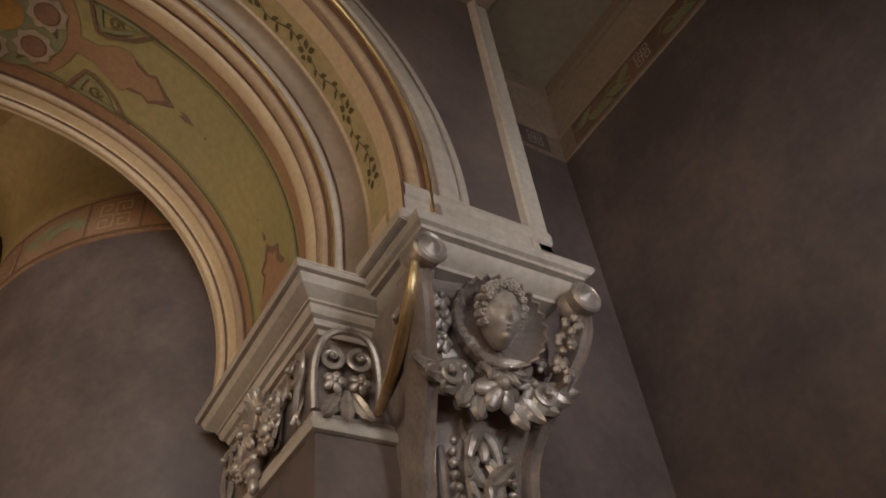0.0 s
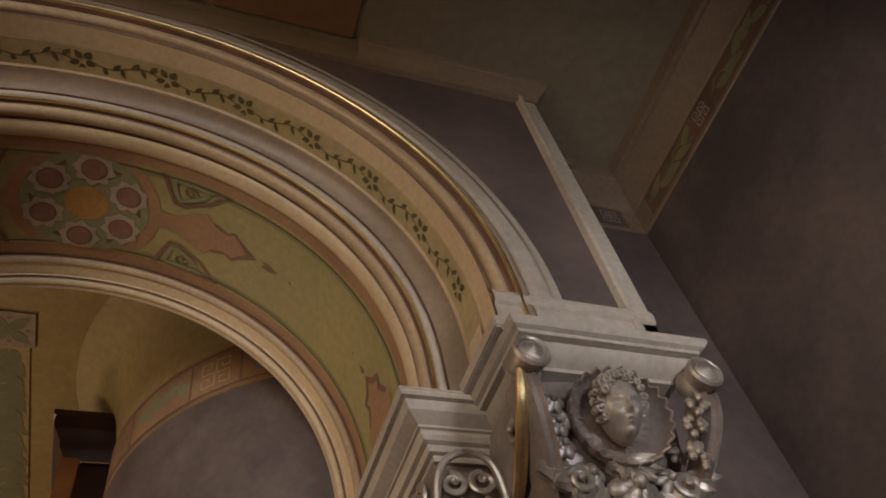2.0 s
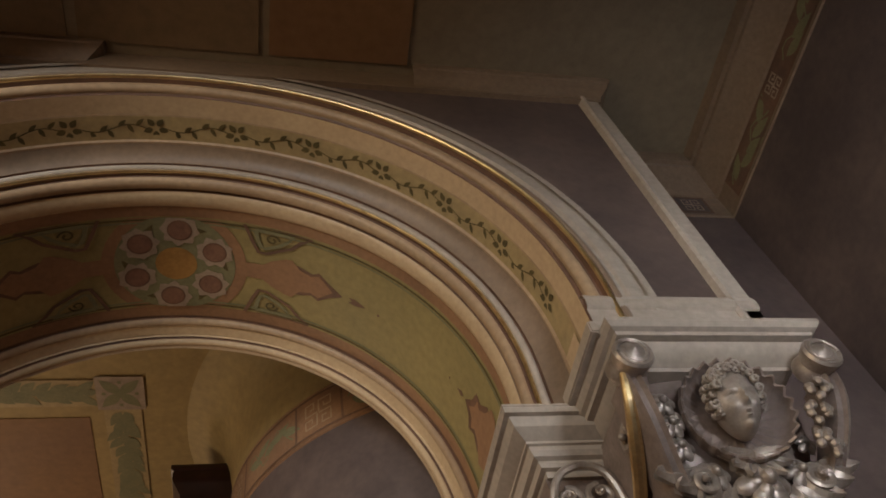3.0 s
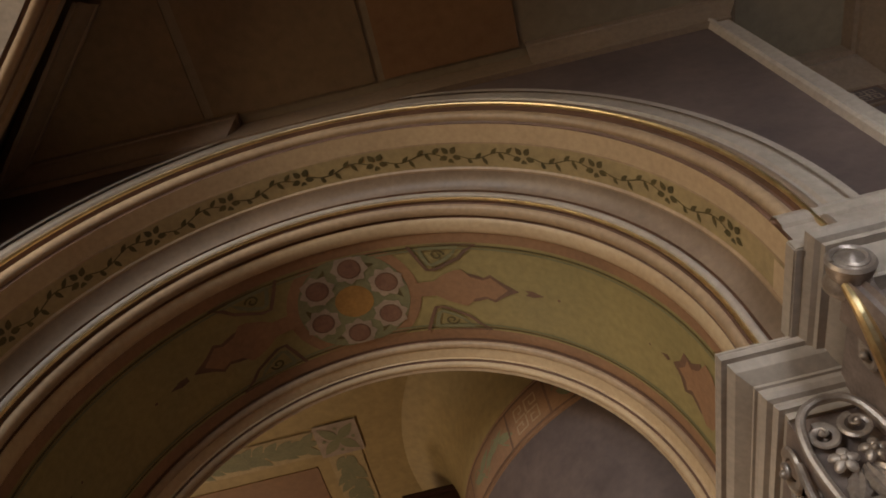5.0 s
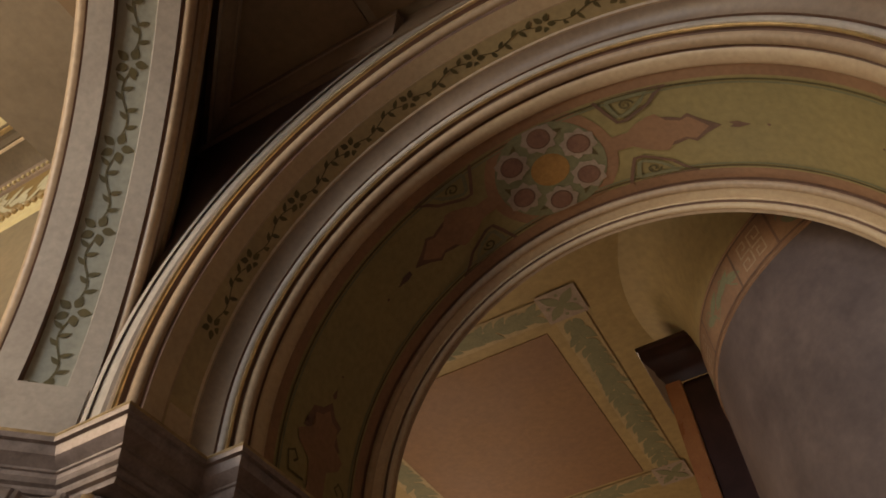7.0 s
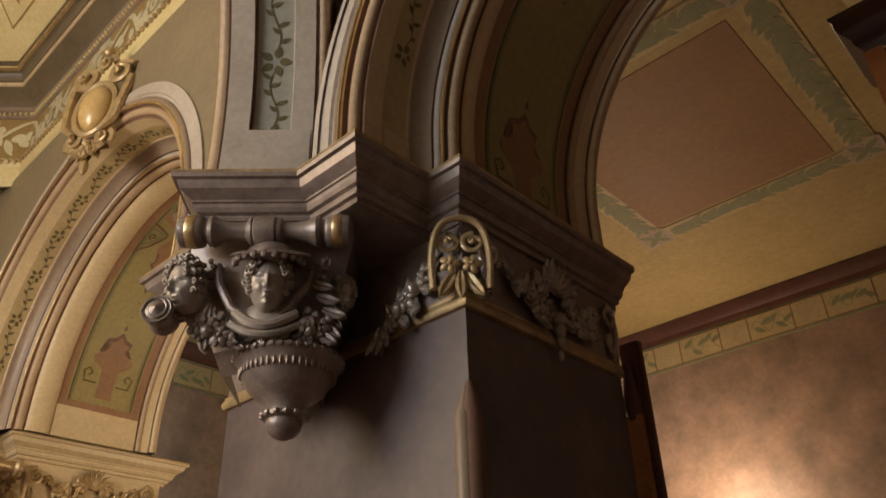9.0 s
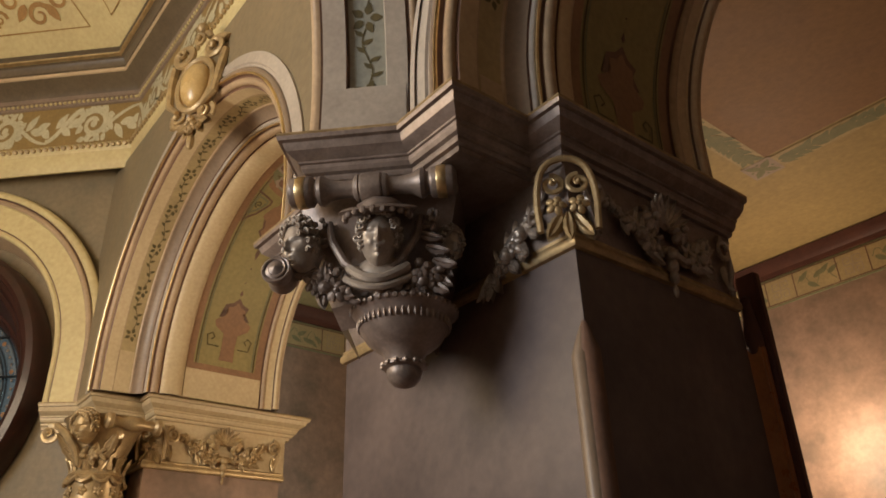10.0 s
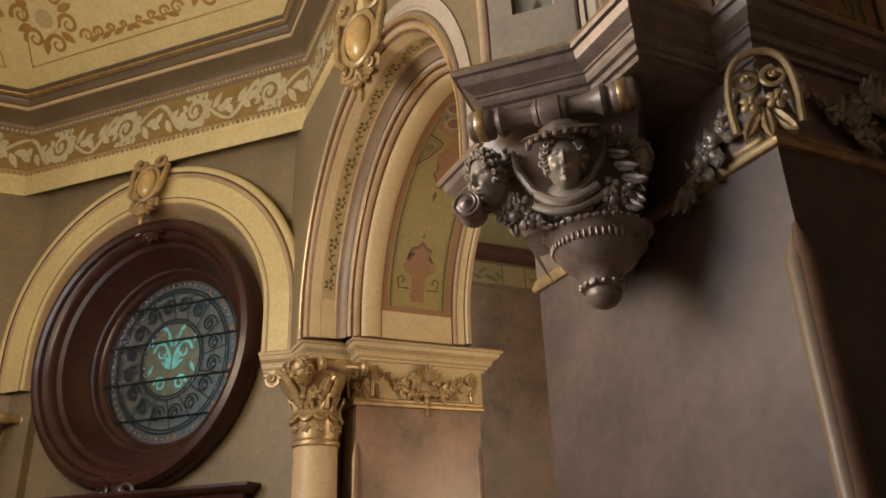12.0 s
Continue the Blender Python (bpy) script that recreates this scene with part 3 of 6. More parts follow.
for i in (3, 4, 5, 6, 7):
    a, b = oct_wall(i)
    d = (b - a).normalized()
    o = Vector((d.y, -d.x)) * 0.3
    w = part("wall_hall", prism([tuple(a - d * 0.3), tuple(b + d * 0.3), tuple(b + d * 0.3 + o), tuple(a - d * 0.3 + o)], 0, HALL_Z + 2.2), HALL_PLASTER, smooth=False)
    tagged(w, "taupe mottled plaster wall of the octagonal hall", "wall", kind="structure")

ENT = [(w, 1.8 * z) for w, z in ((0.0, 0.0), (0.02, 0.0), (0.03, 0.02), (0.05, 0.05), (0.055, 0.13), (0.065, 0.14), (0.075, 0.165), (0.06, 0.19), (0.05, 0.20))]
FRI = [(0.05, 0.36), (0.045, 0.37), (0.045, 0.92)]
TOP = [(w, 0.92 + 1.15 * (z - 0.60)) for w, z in ((0.045, 0.60), (0.07, 0.61), (0.08, 0.64), (0.07, 0.67), (0.09, 0.68), (0.10, 0.72), (0.16, 0.78), (0.26, 0.82), (0.30, 0.83), (0.30, 0.88), (0.33, 0.89), (0.34, 0.93), (0.36, 0.96), (0.40, 0.97), (0.42, 1.0), (0.40, 1.04), (0.44, 1.06))]
COVE_Z = 0.92 + 1.15 * 0.46
COVING = [(0.44, COVE_Z), (1.44, COVE_Z + 0.80), (2.04, COVE_Z + 1.28), (3.4, COVE_Z + 1.85)]
ring_line = octagon
entab = thing("entablature", "cream and gilt entablature with a scroll frieze round the octagonal hall", "cornice")
for name, prof, material, label in (("architrave", ENT, HALL_CREAM, "cream architrave"), ("frieze_ground", FRI, FRZ_GROUND, "ochre frieze ground"), ("crown", TOP[5:], SHADED_COVE, "taupe crown moulding, darkened for the shade in its cove"), ("bed_mould", TOP[:6], COVE, "taupe bed moulding")):
    part(name, run([(-w, HALL_Z + z) for w, z in prof], ring_line, closed=True), material, entab, label, sharp=25)
part("gilt_list", run([(-w, HALL_Z + z) for w, z in ((0.395, 1.34), (0.425, 1.363), (0.43, 1.38), (0.41, 1.392))], ring_line, closed=True), GOLD, entab, "gilt list")
part("cream_list", run([(-w, HALL_Z + z) for w, z in ((0.30, 1.19), (0.318, 1.196), (0.318, 1.236), (0.30, 1.242))], ring_line, closed=True), CREAM, entab, "cream list")
hall_ceiling = part("ceiling_hall", run([(-w, HALL_Z + z) for w, z in COVING], ring_line, closed=True), HALL_CREAM)
cap_bm = bmesh.new()
dome = part("ceiling_hall", cap(cap_bm, [(hall_c.x + 2.3 * math.cos(math.pi / 8 + math.pi / 4 * i), hall_c.y + 2.3 * math.sin(math.pi / 8 + math.pi / 4 * i), HALL_Z + COVE_Z + 1.84) for i in range(8)]), HALL_CREAM)
for c in (hall_ceiling, dome):
    tagged(c, "cream painted coved ceiling of the octagonal hall", "ceiling", kind="structure")

# window wall of the hall
window_wall = arched_wall("wall_window", FRAME_D, D_MID - 2.6, D_MID + 2.6, D_FACE + 0.10, D_FACE + 0.35, HALL_Z + 0.4, D_MID, 4.30, 1.66, 0, HALL_PLASTER, "taupe plaster wall round the oval window")
back_bm = bmesh.new()
n = 64
hole = [(D_MID + 1.42 * math.cos(2 * math.pi * i / n), 4.10 + 1.42 * math.sin(2 * math.pi * i / n)) for i in range(n)]
edge = []
for x, z in hole:
    dx, dz = x - D_MID, z - 4.10
    k = min(2.6 / max(abs(dx), 1e-6), (2.46 if dz > 0 else 4.1) / max(abs(dz), 1e-6))
    edge.append((D_MID + dx * k, 4.10 + dz * k))
sheet([[(x, D_FACE + 0.22, z) for x, z in hole], [(x, D_FACE + 0.22, z) for x, z in edge]], back_bm, wrap=True)
bw = part("wall_window_recess", back_bm, HALL_PLASTER, m=FRAME_D, smooth=False)
tagged(bw, "taupe plaster recess round the oval window", "wall", kind="structure")

window_arch = thing("window_archway", "cream moulded arch round the oval window", "arch", FRAME_D)
mouldings(window_arch, [
    ("outer_roll", HALL_CREAM, half_round(2.22, 7.12, 2.13, 7.06, -0.35), "cream roll"),
    ("shadow_line", UMBER, [(2.13, 7.06), (2.125, 7.09), (2.11, 7.09)], "dark groove line"),
    ("second_roll", TAN, half_round(2.11, 7.09, 2.05, 7.06, -0.4), "tan roll"),
    ("flat_band", HALL_CREAM, [(2.05, 7.06), (2.04, 7.08), (1.78, 7.08)], "broad cream band"),
    ("line", UMBER, [(1.78, 7.08), (1.778, 7.085), (1.765, 7.085)], "dark groove line"),
    ("inner_roll", HALL_CREAM, half_round(1.765, 7.085, 1.70, 7.11, -0.4), "cream roll"),
    ("reveal", TAN, [(1.70, 7.11), (1.68, 7.14), (1.62, 7.36)], "tan reveal"),
], D_MID, 4.30, LIP - 0.01)

window = thing("window_1", "oval stained glass window in a deep dark mahogany frame", "window", FRAME_D @ pose(D_MID - 0.02, D_FACE, 4.13) @ Matrix.Diagonal((1.06, 1, 1.11, 1)), kind="structure")
GLASS_FIT = Matrix.Diagonal((0.885, 1, 0.93, 1))
TURN = Matrix.Rotation(radians(-90), 4, "X")
part("frame", lathe([(1.50, -0.20), (1.50, 0.02), (1.46, 0.08), (1.40, 0.10), (1.36, 0.08), (1.34, 0.03), (1.30, 0.01), (1.27, -0.03), (1.25, -0.10), (1.20, -0.13), (1.18, -0.20), (1.14, -0.28), (1.10, -0.36), (1.07, -0.40), (1.05, -0.44), (1.02, -0.45), (1.00, -0.52), (0.96, -0.55), (0.945, -0.58), (0.94, -0.66)], 80, m=Matrix.Rotation(radians(90), 4, "X")), WOOD, window, "deep turned mahogany frame")
sill = part("sill", run([(0.0, -1.95), (0.02, -1.65), (0.05, -1.59), (0.09, -1.58), (0.12, -1.55), (0.14, -1.53), (0.14, -1.50), (0.0, -1.49)], [(-1.5, 0.14), (-1.5, -0.02), (1.5, -0.02), (1.5, 0.14)], None), WOOD, window, "dark moulded mahogany sill")


# ---- carved ornament: x to the side, z up, standing out towards -y ----
def rosette(bm, x, z, r, y=0.0, petals=5, turn=0.0):
    for i in range(petals):
        a = turn + 2 * math.pi * i / petals
        m = Matrix.Rotation(-a, 4, "Y") @ Matrix.Rotation(radians(24), 4, "Z")
        blob(bm, (x + 0.58 * r * math.cos(a), y - 0.18 * r, z + 0.58 * r * math.sin(a)), (0.46 * r, 0.22 * r, 0.36 * r), m, 8, 6)
    blob(bm, (x, y - 0.38 * r, z), (0.24 * r, 0.24 * r, 0.24 * r), None, 8, 6)


def carved_rose(bm, x, z, r, y=0.0):
    rosette(bm, x, z, r, y, 6)
    rosette(bm, x, z, r * 0.66, y - 0.24 * r, 5, 0.5)
    blob(bm, (x, y - 0.62 * r, z), (0.28 * r, 0.28 * r, 0.28 * r), None, 8, 6)


def carved_leaf(bm, x, z, angle, length, width, y=0.0, curl=0.35, teeth=4):
    n, grid = 12, []
    ca, sa = math.cos(angle), math.sin(angle)
    for i in range(n + 1):
        t = i / n
        w = width * 0.5 * math.sin(math.pi * min(1, t * 0.92 + 0.08)) ** 0.7 * (0.9 + 0.10 * math.cos(2 * math.pi * teeth * t))
        row = []
        for j in (-1, -0.5, 0, 0.5, 1):
            a, b = t * length, j * w
            out = 0.03 * length + curl * length * t * t * 0.6 + (0.10 * width if j == 0 else (0.22 * width if abs(j) < 1 else 0.0))
            row.append((x + ca * a - sa * b, y - out, z + sa * a + ca * b))
        grid.append(row)
    sheet(grid, bm)
    sheet([[(p[0], y + 0.0, p[2]) for p in (r[0], r[4])] + [] for r in grid], bm)


def scroll(bm, x, z, r, turn=0.0, hand=1, turns=1.6, width=0.2, y=0.0, deep=1.6):
    pts = [(x + hand * (px * math.cos(turn) - pz * math.sin(turn)), y - 0.25 * r - 0.5 * r * i / 40, z + px * math.sin(turn) + pz * math.cos(turn)) for i, (px, pz) in enumerate(spiral(turns, r, r * 0.16))]
    tube(pts, [width * r * (1 - 0.45 * i / 40) for i in range(41)], 7, bm, deep)
    blob(bm, (x, y - 0.8 * r, z), (0.24 * r, 0.28 * r, 0.24 * r), None, 8, 6)


def berries(bm, x, z, r, n, y=0.0, seed=1):
    rnd = random.Random(seed)
    for i in range(n):
        a, d = rnd.uniform(0, 6.28), rnd.uniform(0, 1) ** 0.5
        blob(bm, (x + d * r * math.cos(a), y - r * (0.9 - 0.5 * d) + rnd.uniform(-0.1, 0.1) * r, z + d * r * 1.25 * math.sin(a)), (0.36 * r,) * 3, None, 7, 5)


def festoon(bm, a, b, sag, r, y=0.0, seed=1, n=11):
    """A swag of leaves and fruit between two points, thickest in the middle."""
    rnd = random.Random(seed)
    pts = []
    for i in range(n + 1):
        t = i / n
        x, z = a[0] + (b[0] - a[0]) * t, a[1] + (b[1] - a[1]) * t - sag * 4 * t * (1 - t)
        k = r * (0.45 + 0.75 * math.sin(math.pi * t))
        pts.append((x, y - k * 0.5, z))
        if i % 2:
            if i % 4 == 1:
                blob(bm, (x, y - k * 0.7, z), (k * 0.5, k * 0.45, k * 0.42), Matrix.Rotation(rnd.uniform(0, 3), 4, "Y"), 8, 6)
            else:
                rosette(bm, x, z, k * 0.85, y - k * 0.5, 5, rnd.uniform(0, 1))
        else:
            for s in (-1, 1):
                carved_leaf(bm, x, z, rnd.uniform(-0.5, 0.5) + (1.1 if s > 0 else -1.1) + (0 if t < 0.5 else math.pi * 0.15), k * 1.7, k * 0.9, y - k * 0.35, 0.25)
        if i % 3 == 1:
            berries(bm, x, z - k * 0.3, k * 0.5, 6, y - k * 0.4, seed + i)
    tube(pts, [r * 0.28] * len(pts), 7, bm)


def carved_head(bm, at, w, h, tilt=0.0, curls=16, seed=3, nod=18):
    """A plain carved mask: an egg-shaped head with modelled brow, eyes, nose, lips and chin under rows of curls, in one mesh."""
    at = Vector(at)
    base = len(bm.verts)
    bumps = [(0, 0.04, 0.035, 0.075, 0.06), (0, -0.055, 0.045, 0.035, 0.105), (0, -0.25, 0.11, 0.10, 0.03),
             (0, -0.185, 0.085, 0.017, 0.050), (0, -0.215, 0.10, 0.009, -0.030), (0, -0.243, 0.065, 0.019, 0.048), (0, -0.285, 0.08, 0.018, -0.035), (0, -0.355, 0.09, 0.055, 0.075)]
    for q in (-1, 1):
        bumps += [(q * 0.055, -0.082, 0.028, 0.022, 0.035), (q * 0.175, 0.045, 0.085, 0.042, -0.085), (q * 0.175, 0.040, 0.060, 0.024, 0.060), (q * 0.175, 0.062, 0.075, 0.008, 0.020),
                  (q * 0.18, 0.118, 0.10, 0.026, 0.040), (q * 0.20, -0.11, 0.10, 0.075, 0.045)]
    grid = []
    for i in range(45):
        f = -math.pi / 2 + math.pi * i / 44
        row = []
        for k in range(64):
            t = -1 + 2 * k / 64
            a = math.pi * math.copysign(abs(t) ** 1.45, t)
            Z = 0.5 * math.sin(f)
            narrow = 1 - 0.26 * max(0.0, -Z / 0.5) ** 1.4
            X = 0.43 * math.sin(a) * math.cos(f) * narrow
            Y = -0.46 * math.cos(a) * math.cos(f) * (1 - 0.10 * max(0.0, -Z / 0.5))
            if math.cos(a) > 0:
                Y -= 1.8 * math.cos(a) ** 0.5 * sum(e * math.exp(-((X - x0) / sx) ** 2 - ((Z - z0) / sz) ** 2) for x0, z0, sx, sz, e in bumps)
            row.append((at.x + X * w, at.y + Y * w, at.z + Z * h))
        grid.append(row)
    sheet(grid, bm, wrap=True)
    rnd = random.Random(seed)
    for row in range(4):
        for i in range(curls):
            a = math.pi * (-0.16 + 1.32 * i / (curls - 1))
            k = (0.80, 0.95, 1.04, 1.02)[row] + rnd.uniform(-0.04, 0.04)
            px, pz = at.x + w * 0.46 * k * math.cos(a), at.z + h * 0.09 + h * 0.42 * k * math.sin(a)
            if math.sin(a) < 0.1 and row == 0:
                continue
            r = w * rnd.uniform(0.065, 0.088)
            py = at.y - w * (0.34 - 0.13 * row) + rnd.uniform(-0.02, 0.02) * w
            turn = rnd.uniform(0, 6.28)
            curl = [(px + r * (1 - 0.6 * j / 9) * math.cos(turn + 0.8 * j), py - r * 0.07 * j, pz + r * (1 - 0.6 * j / 9) * math.sin(turn + 0.8 * j)) for j in range(10)]
            tube(curl, r * 0.42, 5, bm)
            blob(bm, (px, py + 0.3 * r, pz), (r * 0.9, r * 0.7, r * 0.9), None, 6, 5)
    turn = Matrix.Rotation(tilt, 3, "Z") @ Matrix.Rotation(radians(nod), 3, "X")
    bmesh.ops.rotate(bm, verts=bm.verts[:][base:], cent=at, matrix=turn)
    return bm


def head_part(name, bm, material, parent, label):
    return part(name, bm, FACE_STONE if material in (BRONZE, DARK_BRONZE) else material, parent, label, sharp=80)


def shell(bm, x, z, r, y, ribs=24):
    """A scallop dish with a thin wavy rim, hollow towards the front."""
    grid = []
    for k in range(9):
        t = k / 8
        row = []
        for i in range(ribs * 5 + 1):
            a = 2 * math.pi * i / (ribs * 5)
            wave = math.cos(2 * math.pi * i / 5)
            rr = r * (0.12 + 0.88 * math.sin(t * math.pi / 2)) * (1 + 0.022 * t * wave)
            row.append((rr * math.cos(a), -0.46 * r * t * t - 0.055 * r * t * wave, rr * math.sin(a)))
        grid.append(row)
    grid.append([(p[0] * 1.045, p[1] - 0.004, p[2] * 1.045) for p in grid[-1]])
    grid.append([(p[0] * 1.02, p[1] + 0.02, p[2] * 1.02) for p in grid[-1]])
    grid.append([(p[0] * 0.8, 0.04, p[2] * 0.8) for p in grid[-1]])
    turn = Matrix.Rotation(radians(-9), 3, "Z") @ Matrix.Rotation(radians(12), 3, "X")
    sheet([[tuple(turn @ Vector(p) + Vector((x, y, z))) for p in row] for row in grid], bm)


def bell(rows, n=17):
    """A console body from rows of (height, half width, front depth, back depth), with a slightly bowed front."""
    grid = []
    for z, w, y0, y1 in rows:
        row = [(-w, y1, z)]
        row += [(w * (-1 + 2 * i / n), y0 + (y1 - y0) * 0.10 * (2 * i / n - 1) ** 2, z) for i in range(n + 1)]
        row += [(w, y1, z)]
        grid.append(row)
    return sheet(grid)


def volute_roll(bm, x, z, y, r, length, hand):
    """A rolled scroll end: a drum lying front to back with a raised spiral on its face."""
    m = Matrix.Translation((x, y, z)) @ Matrix.Rotation(radians(90), 4, "X")
    lathe([(0.0, 0.0), (r * 0.8, 0.0), (r * 0.95, 0.012), (r, 0.03), (r * 0.9, length * 0.45), (r * 0.82, length * 0.55), (r * 0.9, length * 0.7), (r, length), (r * 0.9, length + 0.012), (r * 0.7, length + 0.006), (r * 0.3, length + 0.02), (0, length + 0.03)], 22, bm, m)
    pts = [(x + hand * px, y - length - 0.008, z + pz) for px, pz in spiral(1.8, r * 0.82, r * 0.18)]
    tube(pts, [r * 0.12] * len(pts), 6, bm)


# ---- the face capital on the right pier ----
corbel = thing("corbel_capital", "silvered carved corbel with a child mask, shell, scrolls and roses", "corbel", pose(1.735, 0, 0))
part("console", bell([(3.66, 0.335, 1.885, 2.36), (3.50, 0.33, 1.90, 2.36), (3.38, 0.315, 1.93, 2.36), (3.28, 0.27, 1.965, 2.36), (3.18, 0.24, 2.01, 2.36), (3.08, 0.225, 2.07, 2.36), (3.0, 0.215, 2.115, 2.36), (2.9, 0.21, 2.14, 2.36), (2.75, 0.21, 2.15, 2.36), (2.55, 0.21, 2.15, 2.36), (2.2, 0.21, 2.15, 2.36)]), STONE, corbel, "taupe bell of the capital")


def strap(points, wide, deep):
    """A flat strap with softened edges along points, wide across x and deep along y."""
    section = [(-0.5, 1.0), (-0.5, 0.15), (-0.36, 0.0), (-0.2, 0.12), (0.2, 0.12), (0.36, 0.0), (0.5, 0.15), (0.5, 1.0)]
    return sheet([[(x + a * wide, y + b * deep, z) for a, b in section] for x, y, z in points])


def swing(pts, n=5):
    """Points smoothed along a curve through the given ones."""
    out = []
    for i in range(len(pts) - 1):
        p = [Vector(pts[max(0, min(len(pts) - 1, i + k))]) for k in (-1, 0, 1, 2)]
        for j in range(n):
            t = j / n
            out.append(tuple(0.5 * (2 * p[1] + (p[2] - p[0]) * t + (2 * p[0] - 5 * p[1] + 4 * p[2] - p[3]) * t * t + (3 * p[1] - p[0] - 3 * p[2] + p[3]) * t ** 3)))
    return out + [tuple(pts[-1])]


for s in (-1, 1):
    bm = bmesh.new()
    volute_roll(bm, s * 0.385, 3.605, 1.83, 0.078, 0.12, s)
    part("volute", bm, BRONZE, corbel, "silvered rolled volute")
    edge_pts = swing([(s * 0.40, 1.745, 3.56), (s * 0.388, 1.755, 3.47), (s * 0.362, 1.795, 3.37), (s * 0.325, 1.865, 3.27), (s * 0.285, 1.945, 3.17), (s * 0.255, 2.025, 3.08), (s * 0.24, 2.085, 2.98), (s * 0.235, 2.115, 2.85), (s * 0.235, 2.125, 2.6), (s * 0.235, 2.125, 2.2)])
    part("strap", strap(edge_pts, 0.062, 0.16), STONE, corbel, "smooth taupe strap")
    sweep = swing([(s * 0.425, 1.765, 3.56), (s * 0.425, 1.80, 3.47), (s * 0.412, 1.89, 3.375), (s * 0.39, 2.02, 3.285), (s * 0.37, 2.15, 3.225), (s * 0.352, 2.26, 3.195)])
    # The left band is gold: the hall's highlight is put into its colour.
    part("edge_band", tube(sweep, [0.014 + 0.012 * math.sin(math.pi * i / (len(sweep) - 1)) for i in range(len(sweep))], 10), GOLD if s < 0 else BRONZE, corbel, "curved edge band, gold for the highlight on the left" if s < 0 else "silvered curved edge band")
    plate = [[(s * 0.335, y + 0.004, z + 0.004), (x - s * 0.004, y, z)] for x, y, z in sweep]
    part("flank_cove", sheet(plate), STONE, corbel, "taupe concave flank of the capital")
    for k in range(3):
        bm = bmesh.new()
        if s < 0:
            carved_rose(bm, -0.262 + 0.008 * k, 3.515 - 0.085 * k, 0.058, 1.885 + 0.022 * k)
        else:
            berries(bm, 0.315 - 0.022 * k, 3.47 - 0.085 * k, 0.05, 12, 1.79 + 0.04 * k, 11 + k)
        part("blossom" if s < 0 else "fruit_cluster", bm, BRONZE, corbel, "silvered blossom" if s < 0 else "silvered fruit cluster")
        bm = bmesh.new()
        rosette(bm, s * (0.225 + 0.03 * (k % 2)), 3.45 - 0.10 * k, 0.045, 1.90 + 0.03 * k)
        part("small_flower", bm, BRONZE, corbel, "small silvered flower")
    for k in range(5):
        bm = bmesh.new()
        x, z = s * (0.07 + 0.045 * k), 3.17 + 0.022 * k
        carved_leaf(bm, x, z, -math.pi / 2 + s * (0.3 + 0.28 * k), 0.14, 0.10, 1.965 - 0.008 * k, 0.22, 3)
        part("leaf", bm, BRONZE, corbel, "silvered leaf")
    bm = bmesh.new()
    carved_rose(bm, s * 0.165, 3.235, 0.066, 1.945)
    part("rose", bm, BRONZE, corbel, "silvered rose")
    bm = bmesh.new()
    scroll(bm, s * 0.225, 3.20, 0.055, 0.5, s, 1.5, 0.24, 1.94)
    part("curled_stem", bm, BRONZE, corbel, "silvered curled stem")
    part("flute", tube([(s * 0.165, 2.135, 3.02), (s * 0.16, 2.14, 2.9), (s * 0.16, 2.14, 2.2)], 0.020, 8), STONE, corbel, "raised flute")
    # leafage on the flank, between strap and wall
    bm = bmesh.new()
    for k in range(5):
        carved_leaf(bm, 0.02 + 0.03 * (k % 2), 3.34 + 0.05 * k, radians(60 - 40 * (k % 3)), 0.16, 0.085, 0.0, 0.3, 4)
    scroll(bm, 0.05, 3.50, 0.06, 0.4, 1, 1.5, 0.22)
    part("flank_leafage", bm, BRONZE, corbel, "carved leafage on the flank", pose(s * 0.325, 2.08, 0, 0, 0, s * 90))
bm = bmesh.new()
shell(bm, 0.01, 3.465, 0.195, 1.915)
part("shell", bm, STONE, corbel, "scalloped silvered shell")
head_part("carved_head", carved_head(bmesh.new(), (-0.012, 1.825, 3.46), 0.20, 0.27, radians(-12), 15, 3, 26), BRONZE, corbel, "curly-haired child mask")
bm = bmesh.new()
carved_rose(bm, -0.005, 3.185, 0.105, 1.945)
part("rose", bm, BRONZE, corbel, "large silvered rose")
bm = bmesh.new()
for k in range(7):
    carved_leaf(bm, 0, 3.30, radians(180 + 30 * k), 0.13, 0.07, 1.91, 0.3, 4)
part("collar_leaf", bm, BRONZE, corbel, "leaf collar under the mask")
for s in (-1, 1):
    stem = swing([(s * 0.02, 2.09, 3.08), (s * 0.055, 2.085, 3.02), (s * 0.075, 2.10, 2.92), (s * 0.05, 2.11, 2.80), (s * 0.035, 2.11, 2.66), (s * 0.07, 2.11, 2.5), (s * 0.09, 2.11, 2.3)])
    part("acanthus_stem", tube(stem, [0.022 + 0.008 * math.sin(i * 0.5) for i in range(len(stem))], 8), BRONZE, corbel, "silvered acanthus stem")
    bm = bmesh.new()
    for k in range(16):
        blob(bm, (s * (0.118 + 0.014 * math.sin(k * 0.7)), 2.105, 3.04 - 0.047 * k), (0.020, 0.020, 0.017), Matrix.Rotation(s * 0.6, 4, "Y"), 8, 6)
    part("bead_chain", bm, BRONZE, corbel, "silvered bead chain")
